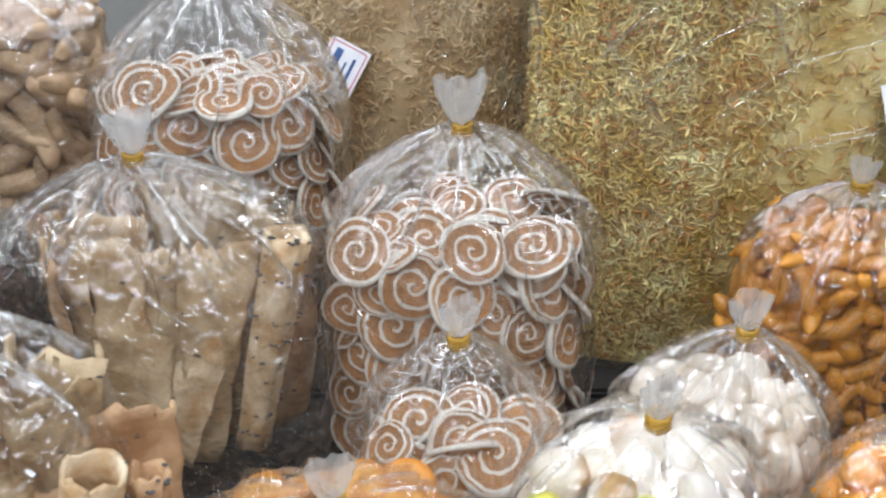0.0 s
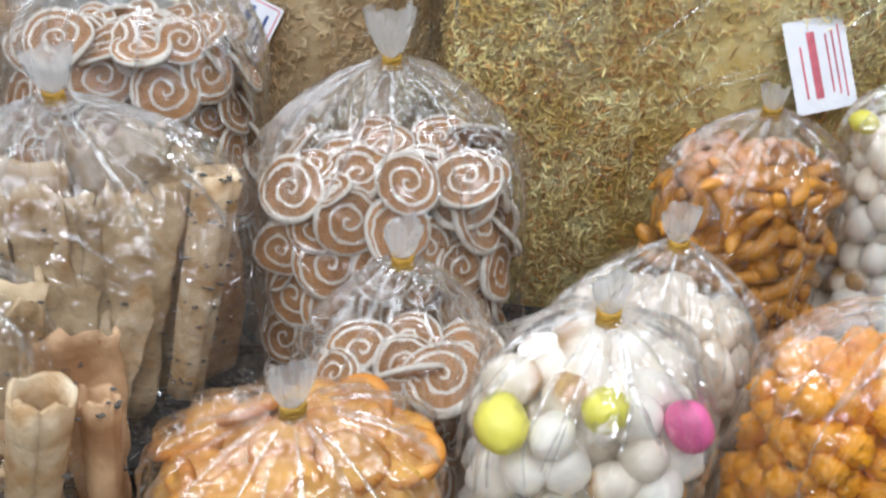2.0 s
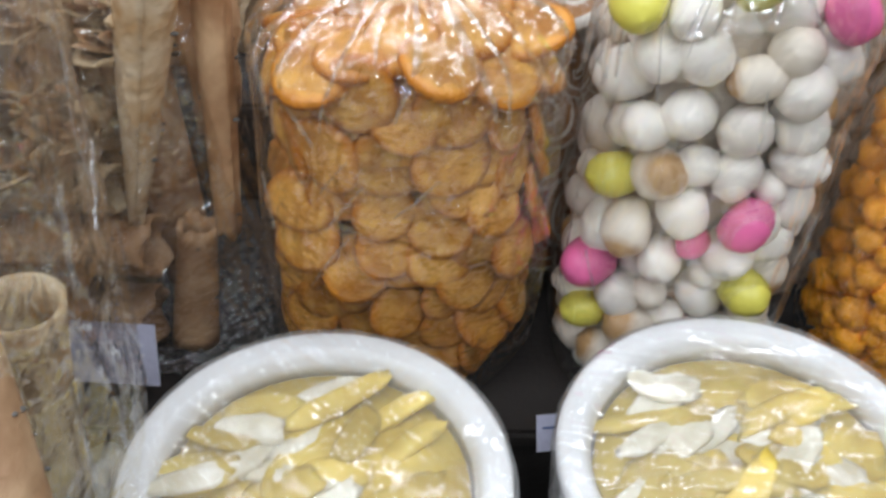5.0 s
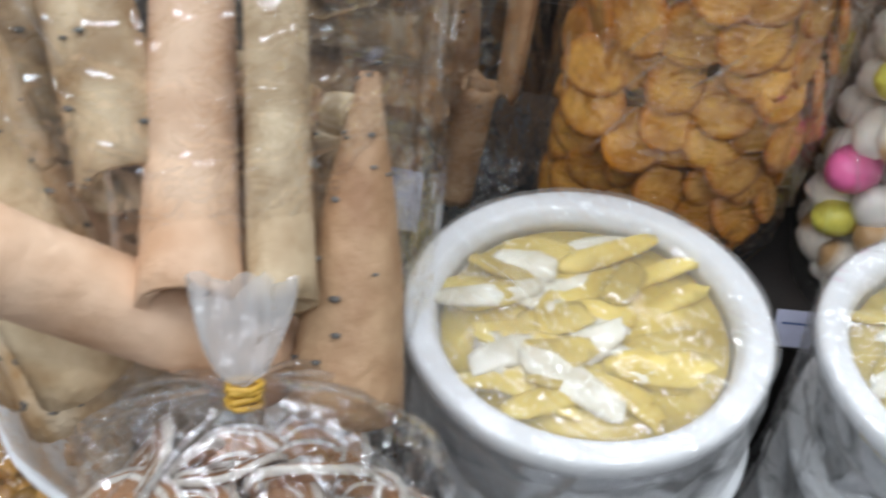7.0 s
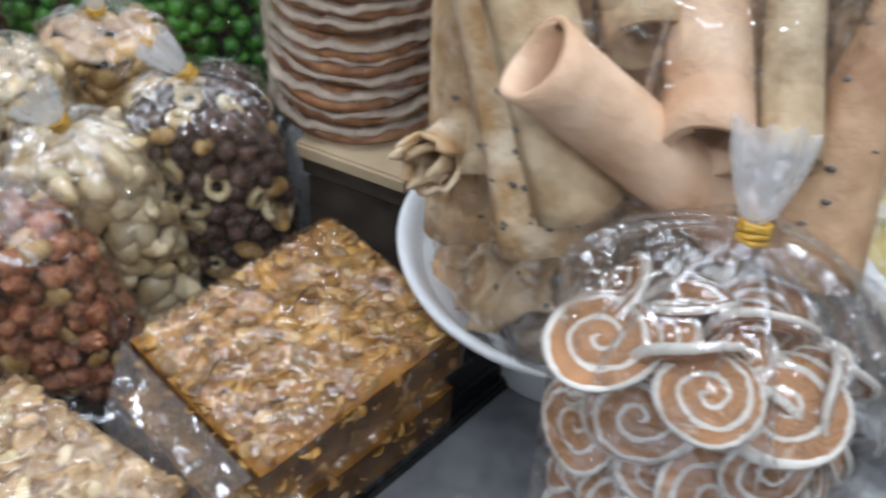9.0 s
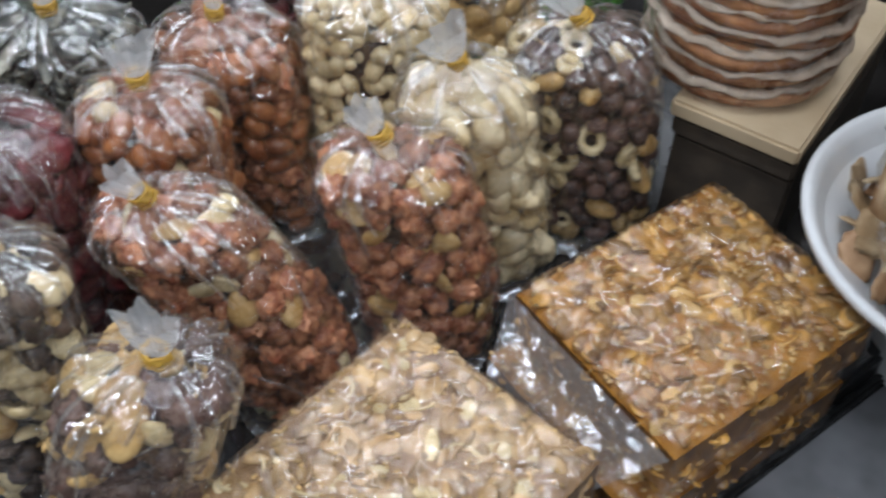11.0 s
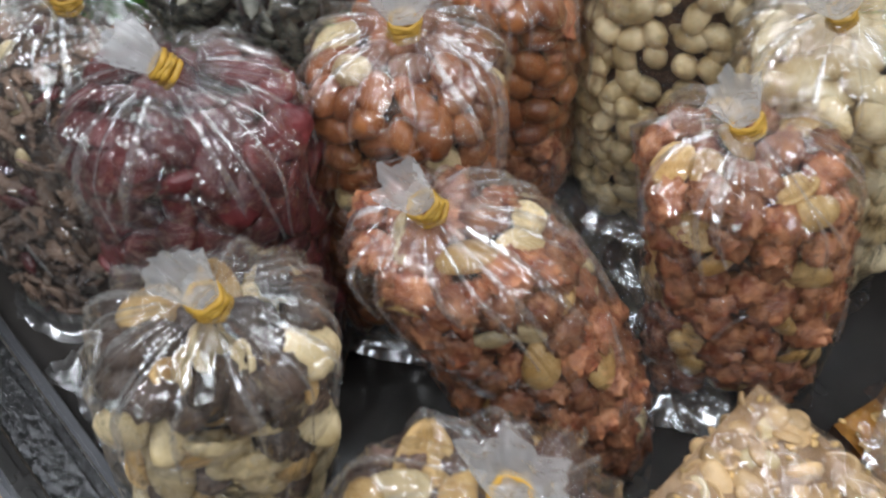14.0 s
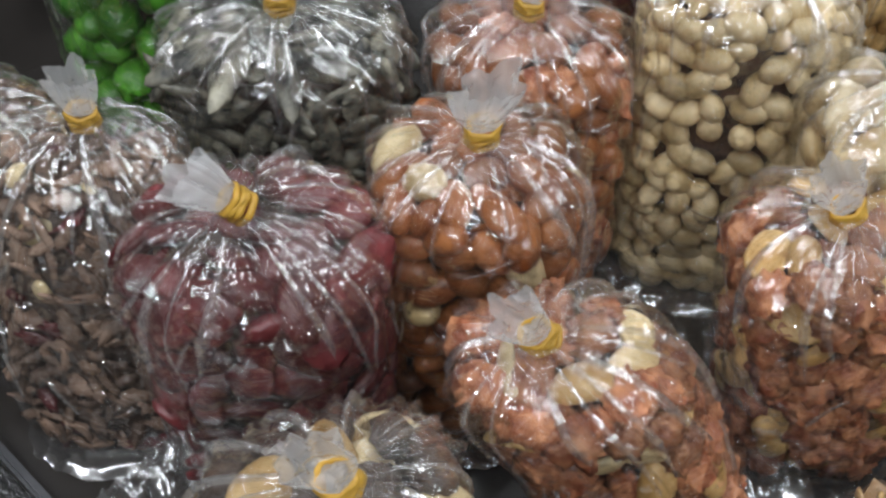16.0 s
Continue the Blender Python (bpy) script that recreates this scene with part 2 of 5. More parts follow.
BRITTLE_PALE = material("pale_brittle", (0.20, 0.105, 0.04), 0.4, second=(0.36, 0.22, 0.11), scale=50, bump=0.7, bump_scale=180)
SESAME = material("sesame_grain", (0.42, 0.27, 0.11), 0.6, island=0.4, spec=0.25)
STEEL = material("dark_stainless_steel", (0.08, 0.08, 0.084), 0.3, metal=0.9, spread=0.3, scale=14, bump=0.1, bump_scale=30)
TRAY_STEEL = material("brushed_tray_steel", (0.23, 0.23, 0.24), 0.36, metal=0.5, spread=0.5, scale=18, bump=0.15, bump_scale=30)
STEEL_DARK = material("smoked_steel", (0.024, 0.021, 0.019), 0.17, metal=0.3, spread=0.5, scale=12, bump=0.2, bump_scale=35)
BLACK = material("black_rubber_strip", (0.010, 0.010, 0.010), 0.12, spread=0.3)
SHELF = material("dark_painted_board", (0.024, 0.019, 0.016), 0.7, spread=0.3, scale=10)
CARD = material("plain_cardboard", (0.50, 0.37, 0.22), 0.75, second=(0.58, 0.45, 0.29), spread=0.15, scale=15, bump=0.2)
WOOD_EDGE = material("worn_wooden_edge", (0.30, 0.19, 0.09), 0.6, spread=0.35, scale=40)
# The same cardboard at a tenth: shade below the lid put into the colour.
CARD_SHADE = material("shaded_cardboard", (0.05, 0.036, 0.024), 0.8)
PAPER = material("printed_label_paper", (0.76, 0.76, 0.80), 0.6, spread=0.04)
PAPER_LILAC = material("lilac_label_paper", (0.58, 0.58, 0.72), 0.6, spread=0.06)
INK_RED, INK_BLUE = material("red_ink", (0.62, 0.14, 0.18), 0.6), material("blue_ink", (0.04, 0.09, 0.25), 0.6)
TILE = material("beige_floor_tile", (0.34, 0.27, 0.2), 0.4, second=(0.40, 0.33, 0.26), spread=0.12, scale=8, bump=0.1, island=0.06)
GROUT = material("dark_grout", (0.07, 0.055, 0.045), 0.8)
PLASTER = material("market_wall_paint", (0.58, 0.57, 0.54), 0.8, spread=0.1, scale=3, bump=0.2)
LAMP_WHITE = material("lamp_housing_enamel", (0.8, 0.8, 0.8), 0.4)


# ---- mesh helpers ----
def mesh_object(name, verts, faces, mat, parent=None, label="", uv=None, smooth=True, mats=None, face_mats=None):
    me = bpy.data.meshes.new(name)
    me.from_pydata([tuple(v) for v in verts], [], [tuple(f) for f in faces])
    for k in (mats or [mat]):
        me.materials.append(k)
    if face_mats is not None:
        me.polygons.foreach_set("material_index", [int(k) for k in face_mats])
    if uv is not None:
        lay = me.uv_layers.new(name="flat")
        idx = np.empty(len(me.loops), dtype=np.int32)
        me.loops.foreach_get("vertex_index", idx)
        lay.data.foreach_set("uv", np.asarray(uv, dtype=np.float32)[idx].ravel())
    if smooth:
        me.polygons.foreach_set("use_smooth", [True] * len(me.polygons))
    me.update()
    ob = new(name, me)
    if parent is not None:
        ob.parent = parent
    if label:
        ob["label"] = label
    return ob


def part(name, bm, mat, parent=None, label="", smooth=False):
    me = bpy.data.meshes.new(name)
    bm.to_mesh(me)
    bm.free()
    me.materials.append(mat)
    if smooth:
        me.polygons.foreach_set("use_smooth", [True] * len(me.polygons))
    ob = new(name, me)
    if parent is not None:
        ob.parent = parent
    if label:
        ob["label"] = label
    return ob


def box_bm(x0, x1, y0, y1, z0, z1, bevel=0.002):
    bm = bmesh.new()
    bmesh.ops.create_cube(bm, size=1, matrix=Matrix.Translation(((x0 + x1) / 2, (y0 + y1) / 2, (z0 + z1) / 2))
                          @ Matrix.Diagonal((x1 - x0, y1 - y0, z1 - z0, 1)))
    if bevel:
        bmesh.ops.bevel(bm, geom=bm.edges[:], offset=bevel, segments=2, affect="EDGES")
    return bm


def grid_faces(rows, cols, closed=True):
    """Quads of a grid of rows x cols vertices, closed round the columns."""
    f = []
    for i in range(rows - 1):
        for j in range(cols if closed else cols - 1):
            k = (j + 1) % cols
            f.append((i * cols + j, i * cols + k, (i + 1) * cols + k, (i + 1) * cols + j))
    return f


def lathe(profile, n=48):
    """A turned surface from (radius, height) pairs."""
    a = np.linspace(0, 2 * np.pi, n, endpoint=False)
    v = [(r * math.cos(t), r * math.sin(t), z) for r, z in profile for t in a]
    return v, grid_faces(len(profile), n)


# ---- piece shapes: vertices, faces, flat coordinates ----
def blob(rng, sx, sy, sz, lumps=0.08, freq=2.0, nu=10, nv=7, waist=0.0, bend=0.0, groove=0.0, power=1.0):
    """A closed lumpy ellipsoid; waist pinches its middle along x, bend curves it, groove cuts its upper side along x."""
    v, uv, seed = [], [], rng.uniform(0, 50, 3)
    for i in range(nv):
        ph = math.pi * i / (nv - 1)
        for j in range(nu):
            th = 2 * math.pi * j / nu
            p = np.array([math.cos(ph), math.sin(ph) * math.cos(th), math.sin(ph) * math.sin(th)])
            p = np.sign(p) * np.abs(p) ** power
            d = 1 + lumps * 2 * noise.noise(Vector(p * freq + seed))
            q = p * d
            pinch = 1 - waist * math.exp(-(q[0] / 0.35) ** 2)
            if groove and q[2] > 0:
                q[2] *= 1 - groove * math.exp(-(q[1] / 0.22) ** 2)
            v.append((q[0] * sx, q[1] * sy * pinch + bend * sx * q[0] ** 2, q[2] * sz * pinch))
            uv.append((i / (nv - 1), j / nu))
    v = np.array(v)
    return v, grid_faces(nv, nu), np.array(uv)


def half_nut(rng, sx, sy, sz, flip=False, nu=16, nv=6):
    """Half a split nut: a domed skin below, a raised rim and a hollow with a groove above."""
    v, uv, seed = [], [], rng.uniform(0, 50, 3)
    bend = rng.uniform(-0.12, 0.12)

    def put(r, th, z):
        c, n = r * math.cos(th), r * math.sin(th)
        k = 1 + 0.10 * noise.noise(Vector((c * 1.4, n * 1.4, 0)) + Vector(seed))
        v.append((c * sx * k, n * sy * k * (1 - 0.12 * c) + bend * sx * c * c, z * sz * (-1 if flip else 1)))
        uv.append((0.5 + 0.5 * c, 0.5 + 0.5 * n))
    for i in range(nv):
        ph = 0.5 * math.pi * i / (nv - 1)
        for j in range(nu):
            put(max(math.sin(ph), 0.01), 2 * math.pi * j / nu, -math.cos(ph))
    for r, z in ((0.96, 0.16), (0.84, 0.20), (0.68, 0.0), (0.35, -0.22), (0.01, -0.28)):
        for j in range(nu):
            th = 2 * math.pi * j / nu
            put(r, th, z - 0.3 * math.exp(-(r * math.sin(th) / 0.14) ** 2) * (r < 0.8))
    f = grid_faces(nv + 5, nu)
    return np.array(v), [q[::-1] for q in f] if flip else f, np.array(uv)


def disc(rng, r, th, wave=0.1, ridge=0.0, nr=6, na=22, dome=0.0, swirl=False):
    """A round biscuit, both faces and rim, with flat coordinates from 0 to 1."""
    rs = [0.02] + [1.0 * (i + 1) / nr for i in range(nr)]
    ph, am = rng.uniform(0, 6.28, 3), rng.uniform(0.4, 1, 2) * wave
    ell = rng.uniform(0.86, 1.0)

    def top(x, y, rr, a):
        z = dome * (1 - rr * rr) + r * (am[0] * rr * rr * math.cos(2 * a + ph[0]) + 0.5 * am[1] * rr * math.cos(3 * a + ph[1]))
        if ridge:
            z += ridge * math.cos(x / r * 20 + ph[2])
        if swirl:
            z += 0.0009 * math.cos(2 * math.pi * (rr * 2.5 - a / (2 * math.pi)))
        return z
    v, uv = [], []
    for side in (1, -1):
        for rr in (rs if side > 0 else rs[::-1]):
            for j in range(na):
                a = 2 * math.pi * j / na
                k = 1 + 0.03 * math.cos(3 * a + ph[2])
                x, y = r * rr * k * math.cos(a) * ell, r * rr * k * math.sin(a)
                edge = th * (0.5 if rr < 0.97 else 0.32)
                v.append((x, y, top(x, y, rr, a) + side * edge))
                uv.append((0.5 + 0.5 * rr * math.cos(a), 0.5 + 0.5 * rr * math.sin(a)))
    return np.array(v), grid_faces(2 * len(rs), na), np.array(uv)


def ring_piece(rng, r, tube, nu=14, nv=7):
    v = [((r + tube * math.cos(b)) * math.cos(a) * 1.15, (r + tube * math.cos(b)) * math.sin(a), 1.3 * tube * math.sin(b))
         for a in np.linspace(0, 2 * np.pi, nu, endpoint=False) for b in np.linspace(0, 2 * np.pi, nv, endpoint=False)]
    f = [(i * nv + j, ((i + 1) % nu) * nv + j, ((i + 1) % nu) * nv + (j + 1) % nv, i * nv + (j + 1) % nv) for i in range(nu) for j in range(nv)]
    return np.array(v), f, None


def variants(make, n, seed):
    rng = np.random.default_rng(seed)
    return [make(rng) for _ in range(n)]


# ---- bags ----
class Shape:
    """The surface of a filled, tied bag, in its own frame: base at z = 0, neck at z = height."""

    def __init__(s, w, d, h, fill=0.72, neck=(0, 0), square=2.8, base=0.86, bulge=0.05, seed=0, pleat=0.15, top_power=0.72):
        s.w, s.d, s.h, s.fill, s.neck, s.square, s.base, s.bulge = w / 2, d / 2, h, fill, neck, square, base, bulge
        s.seed, s.pleat, s.top_power = seed, pleat, top_power
        rng = np.random.default_rng(seed + 900)
        s.ph = rng.uniform(0, 6.28, 6)
        s.count = rng.integers(9, 13)

    def ring(s, z):
        """Half width, half depth and how far up the shoulder (0 to 1) at height z."""
        k = z / s.h
        r = s.base + (1 - s.base) * min(1, k / 0.12) ** 0.5 + s.bulge * math.sin(math.pi * min(1, k / max(s.fill, 0.1)))
        u = max(0.0, (k - s.fill) / (1 - s.fill))
        fall = max(0.0, 1 - u ** 2.0) ** s.top_power
        nk = 0.0055
        return nk + (s.w * r - nk) * fall, nk + (s.d * r - nk) * fall, u

    def point(s, a, z, inset=0.0, creased=True):
        rx, ry, u = s.ring(z)
        rx, ry = max(rx - inset, 0.001), max(ry - inset, 0.001)
        e = 2 / (s.square + (2 - s.square) * u)
        c, n = math.cos(a), math.sin(a)
        x, y = math.copysign(abs(c) ** e, c) * rx, math.copysign(abs(n) ** e, n) * ry
        if creased:
            q = a + 0.25 * math.sin(a + s.ph[1])
            f = 1 + s.pleat * min(1, 0.10 + u * 2.4) * (0.5 * math.sin(s.count * q + s.ph[0]) + 0.34 * math.sin((2 * s.count + 3) * q + s.ph[2] + 8 * z / s.h)
                                                        + 0.2 * math.sin((4 * s.count + 1) * q + s.ph[3]))
            f += 0.025 * noise.noise(Vector((c * 2.1 + s.seed, n * 2.1, z * 38)))
            f += 0.012 * noise.noise(Vector((c * 6 + s.seed, n * 6, z * 90)))
            x, y = x * f, y * f
        k = (z / s.h) ** 1.5
        return Vector((x + s.neck[0] * k, y + s.neck[1] * k, z))

    def surface(s, rows=40, cols=160, inset=0.0, z0=0.0, z1=1.0, creased=True):
        zs = [s.h * (z0 + (z1 - z0) * (1 - (1 - i / (rows - 1)) ** 1.25)) for i in range(rows)]
        v = [s.point(math.pi / 2 + 2 * math.pi * j / cols, z, inset, creased) for z in zs for j in range(cols)]
        return v, grid_faces(rows, cols)


def film_uv(rows, cols, extra=0):
    return [(j / cols, i / (rows - 1)) for i in range(rows) for j in range(cols)] + [(0.0, 0.0)] * extra


def tie(bag, s, tail=0.03, tail_w=0.024, tilt=(0, 0), seed=1, tail_mat=None):
    """Rubber band round the neck, and the gathered end of the bag above it."""
    rng = np.random.default_rng(seed + 77)
    top = Vector((s.neck[0], s.neck[1], s.h))
    m = Matrix.Translation(top) @ Euler((tilt[0], tilt[1], rng.uniform(-0.6, 0.6))).to_matrix().to_4x4()
    v, n = [], 26
    for loop in range(4):
        for j in range(n):
            a = 2 * math.pi * j / n
            for k in range(6):
                b = 2 * math.pi * k / 6
                r = 0.0051 + 0.0011 * math.cos(b) + 0.0004 * math.sin(5 * a + loop)
                v.append(m @ Vector((r * math.cos(a), r * math.sin(a) * 0.85, (loop - 1.5) * 0.0019 + 0.0012 * math.sin(b) + 0.0006 * math.sin(a + loop * 2))))
    f = [(o + j * 6 + k, o + ((j + 1) % n) * 6 + k, o + ((j + 1) % n) * 6 + (k + 1) % 6, o + j * 6 + (k + 1) % 6)
         for o in (0, n * 6, 2 * n * 6, 3 * n * 6) for j in range(n) for k in range(6)]
    mesh_object("rubber_band", v, f, BAND, bag, "yellow rubber band")
    v, rows, cols = [], 9, 44
    ph = rng.uniform(0, 6.28, 4)
    for i in range(rows):
        t = i / (rows - 1)
        for j in range(cols):
            a = 2 * math.pi * j / cols
            w = 0.0045 + (tail_w / 2 * 0.95 - 0.0045) * math.sin(min(1, t * 1.15) * 1.57) ** 0.9
            dd = 0.0040 + 0.0025 * t
            f_ = 1 + 0.22 * t * math.sin(5 * a + ph[0]) + 0.14 * t * math.sin(11 * a + ph[1])
            z = 0.002 + 0.8 * tail * t * (1 + 0.1 * math.sin(2 * a + ph[2]) + 0.07 * math.sin(5 * a + ph[3]))
            if i == 0:
                f_ *= 0.1
            v.append(m @ Vector((w * f_ * math.cos(a), dd * f_ * math.sin(a), z)))
    mesh_object("gathered_end", v, grid_faces(rows, cols), tail_mat or TAIL, bag, "crinkled milky end of the bag above the band")


def folds(s, seed, rays=15, loose=16, width=0.0032):
    """Folds of doubled film: rays that run down from the neck, and stray creases over the shoulder and sides. Their
    milky haze paints in glints.
    """
    rng = np.random.default_rng(seed + 300)
    v, f = [], []

    def strip(path, w):
        o, k = len(v), len(path)
        for i, (a, z) in enumerate(path):
            p = s.point(a, z)
            q = s.point(a + 0.03, z)
            side = (q - p).normalized()
            up = s.point(a, min(z + 0.002, s.h)) - p
            n = side.cross(up).normalized() if up.length > 1e-6 else Vector((0, 0, 1))
            ww = w * (0.25 + 0.75 * math.sin(math.pi * min(1, (i + 0.6) / k)))
            for j, lift in ((-1, 0.0002), (0, 0.0004 + 0.5 * w), (1, 0.0002)):
                v.append(p + side * (j * ww * 0.5) + n * lift)
        for i in range(k - 1):
            for j in range(2):
                f.append((o + i * 3 + j, o + i * 3 + j + 1, o + (i + 1) * 3 + j + 1, o + (i + 1) * 3 + j))
    z0 = s.fill * s.h
    for i in range(rays):
        a = 2 * math.pi * (i + rng.uniform(-0.6, 0.6)) / rays
        low = z0 + (s.h - z0) * rng.uniform(-0.3, 0.5) - s.h * max(0.0, s.fill - 0.7) * rng.uniform(0, 1.2)
        bend = rng.normal(0, 0.10)
        strip([(a + bend * (1 - t) ** 2, low + (s.h * 0.995 - low) * t ** 0.8) for t in np.linspace(0, 1, 10)], width * rng.uniform(0.35, 1.7))
    for i in range(loose):
        a, z = rng.uniform(0, 2 * math.pi), s.h * rng.uniform(0.25, 0.92)
        da, dz = rng.normal(0, 0.22), s.h * rng.uniform(0.05, 0.16) * rng.choice((-1, 1))
        strip([(a + da * t, min(max(z + dz * t, 0.01), s.h * 0.97)) for t in np.linspace(0, 1, 7)], width * rng.uniform(0.35, 0.9))
    return v, f


def creases(bag, s, seed, shift=Vector(), **k):
    v, f = folds(s, seed, **k)
    ob = mesh_object("film_crease", [q + shift for q in v], f, FOLD, bag, "doubled creases of film, milky so that glints are painted in")
    ob["kind"] = "stuff"


def choose(rng, cum):
    return int(np.searchsorted(cum, rng.random()))


def pack(bag, s, kinds, gap, inset, seed, name, level=None, layers=2, tilt=0.5, fill_mat=None, keep=230, flat=True, jitter=0.25, core=2.4, accents=(), small=0.74, shingle=None):
    """Fills the bag: pieces laid against the film in layers, apart by gap. kinds: (share, variants, material)."""
    rng = np.random.default_rng(seed)
    level = s.fill if level is None else level
    cum = np.cumsum([k[0] for k in kinds])
    cum = cum / cum[-1]
    meshes = {}
    outer = []
    extra_v, extra_f, extra_m, extra_uv, base = [], [], [], [], 0
    mats = []
    for k in kinds:
        if k[2] not in mats:
            mats.append(k[2])
    placed = 0
    top = s.h * (level + (1 - level) * 0.45)
    for layer in range(layers):
        ins = inset * (1 + 1.7 * layer)
        pts = []
        cand = []
        for _ in range(2600):
            a, q = rng.uniform(0, 2 * math.pi), rng.random()
            if q < 0.8:
                z = rng.uniform(inset * 0.8, top)
                p = s.point(a, z, 0, False)
                n = (s.point(a + 0.05, z, 0, False) - p).cross(s.point(a, min(z + 0.004, s.h), 0, False) - p)
                p = p - n.normalized() * ins * 1.08
            else:
                z = top - ins * 0.9
                r = math.sqrt(rng.random())
                p = s.point(a, z, ins, False)
                c = Vector((s.neck[0], s.neck[1], 0)) * (z / s.h) ** 1.5
                p = Vector((c.x + (p.x - c.x) * r, c.y + (p.y - c.y) * r, z + 0.12 * gap * (1 - r)))
                n = Vector((0, 0, 1))
            if n.length < 1e-9:
                continue
            cand.append((p, n.normalized()))
        arr = np.zeros((0, 3))
        for p, n in cand:
            if len(arr) and np.min(((arr - np.array(p)) ** 2).sum(1)) < (gap * (0.92 if layer == 0 else 0.98)) ** 2:
                continue
            arr = np.vstack([arr, np.array(p)])
            pts.append((p, n, 1.0))
        for p, n in cand:
            if np.min(((arr - np.array(p)) ** 2).sum(1)) > (gap * 0.8) ** 2:
                arr = np.vstack([arr, np.array(p)])
                pts.append((p - n * 0.25 * inset, n, small))
        for p, n, size in pts:
            k = choose(rng, cum)
            vi = int(rng.integers(len(kinds[k][1])))
            quat = n.to_track_quat("Z", "Y")
            spin = Euler((rng.normal(0, tilt), rng.normal(0, tilt), rng.uniform(0, 6.28))) if flat else Euler(rng.uniform(0, 6.28, 3))
            spin = spin.to_matrix()
            if shingle:
                spin = Euler((rng.normal(shingle[0], shingle[2]), rng.normal(shingle[1], shingle[2]), 0)).to_matrix() @ Euler((0, 0, rng.uniform(0, 6.28))).to_matrix()
            m = Matrix.Translation(p - n * abs(rng.normal(0, jitter)) * inset) @ quat.to_matrix().to_4x4() @ spin.to_4x4()
            sc = rng.uniform(0.88, 1.1) * size
            m = m @ Matrix.Diagonal((sc, sc, sc, 1))
            v, f, uv = kinds[k][1][vi]
            if layer == 0 and placed < keep:
                key = (k, vi)
                if key not in meshes:
                    ob = mesh_object(name, v, f, kinds[k][2], bag, uv=uv)
                    meshes[key] = ob.data
                else:
                    ob = new(name, meshes[key])
                    ob.parent = bag
                ob.matrix_basis = m
                outer.append(ob)
                placed += 1
            else:
                mm = np.array(m)
                extra_v.append(np.asarray(v) @ mm[:3, :3].T + mm[:3, 3])
                extra_f += [tuple(i + base for i in q) for q in f]
                extra_m += [mats.index(kinds[k][2])] * len(f)
                extra_uv.append(uv if uv is not None else np.full((len(v), 2), 0.5))
                base += len(v)
    for spot, mat in accents:
        near = min(outer, key=lambda o: (bag.matrix_basis @ o.matrix_basis.translation - Vector(spot)).length)
        near.data = near.data.copy()
        near.data.materials[0] = mat
        near.matrix_basis.translation = near.matrix_basis.translation.lerp(bag.matrix_basis.inverted() @ Vector(spot), 0.5)
    if extra_v:
        ob = mesh_object("inner_filling", np.vstack(extra_v), extra_f, None, bag, mats=mats, face_mats=extra_m, uv=np.vstack(extra_uv))
        ob["kind"] = "stuff"
    # Core behind the pieces; a darker fill_mat puts gap shade into its colour.
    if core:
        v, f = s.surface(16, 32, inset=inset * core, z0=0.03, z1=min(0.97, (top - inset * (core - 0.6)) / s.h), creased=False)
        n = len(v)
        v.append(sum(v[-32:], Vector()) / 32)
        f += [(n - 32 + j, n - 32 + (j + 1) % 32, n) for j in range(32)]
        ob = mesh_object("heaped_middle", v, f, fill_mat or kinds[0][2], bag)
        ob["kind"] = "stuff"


def bag_thing(name, label, category, pos, yaw, s, film=None, tied=True, tail=0.03, tail_w=0.024, tilt=(0, 0), seed=1, group="", lean=(0, 0)):
    bag = new(name)
    bag.empty_display_size = 0.02
    bag.matrix_basis = pose(*pos, lean[0], lean[1], yaw)
    tagged(bag, label, category, group)
    v, f = s.surface()
    n = len(v)
    cols = 160
    v.append(Vector((0, 0, 0.0005)))
    f += [((j + 1) % cols, j, n) for j in range(cols)]
    mesh_object("film", v, f, film or FILM, bag, "clear crinkled plastic film", uv=film_uv(40, 160, 1))
    if tied:
        creases(bag, s, seed, width=0.0022 + 0.012 * s.w)
        tie(bag, s, tail, tail_w, tilt, seed)
    return bag


# ---- the hall ----
def setting(name, bm, mat, label):
    return tagged(part(name, bm, mat), label, name.split("_")[0], kind="structure")


setting("wall_north", box_bm(-4, 4, 3.0, 3.1, 0, 3.0, 0), PLASTER, "plain painted market wall behind the stall")
setting("wall_south", box_bm(-4, 4, -3.6, -3.5, 0, 3.0, 0), PLASTER, "plain painted market wall across the aisle")
setting("wall_west", box_bm(-4.1, -4, -3.6, 3.1, 0, 3.0, 0), PLASTER, "plain painted market wall at the aisle's end")
setting("wall_east", box_bm(4, 4.1, -3.6, 3.1, 0, 3.0, 0), PLASTER, "plain painted market wall at the aisle's end")
setting("ceiling", box_bm(-4.1, 4.1, -3.6, 3.1, 3.0, 3.1, 0), PLASTER, "plain painted market ceiling with tube lamps")
floor = setting("floor", box_bm(-4, 4, -3.5, 3.0, -0.05, -0.006, 0), GROUT, "beige tiled market floor with dark joints")


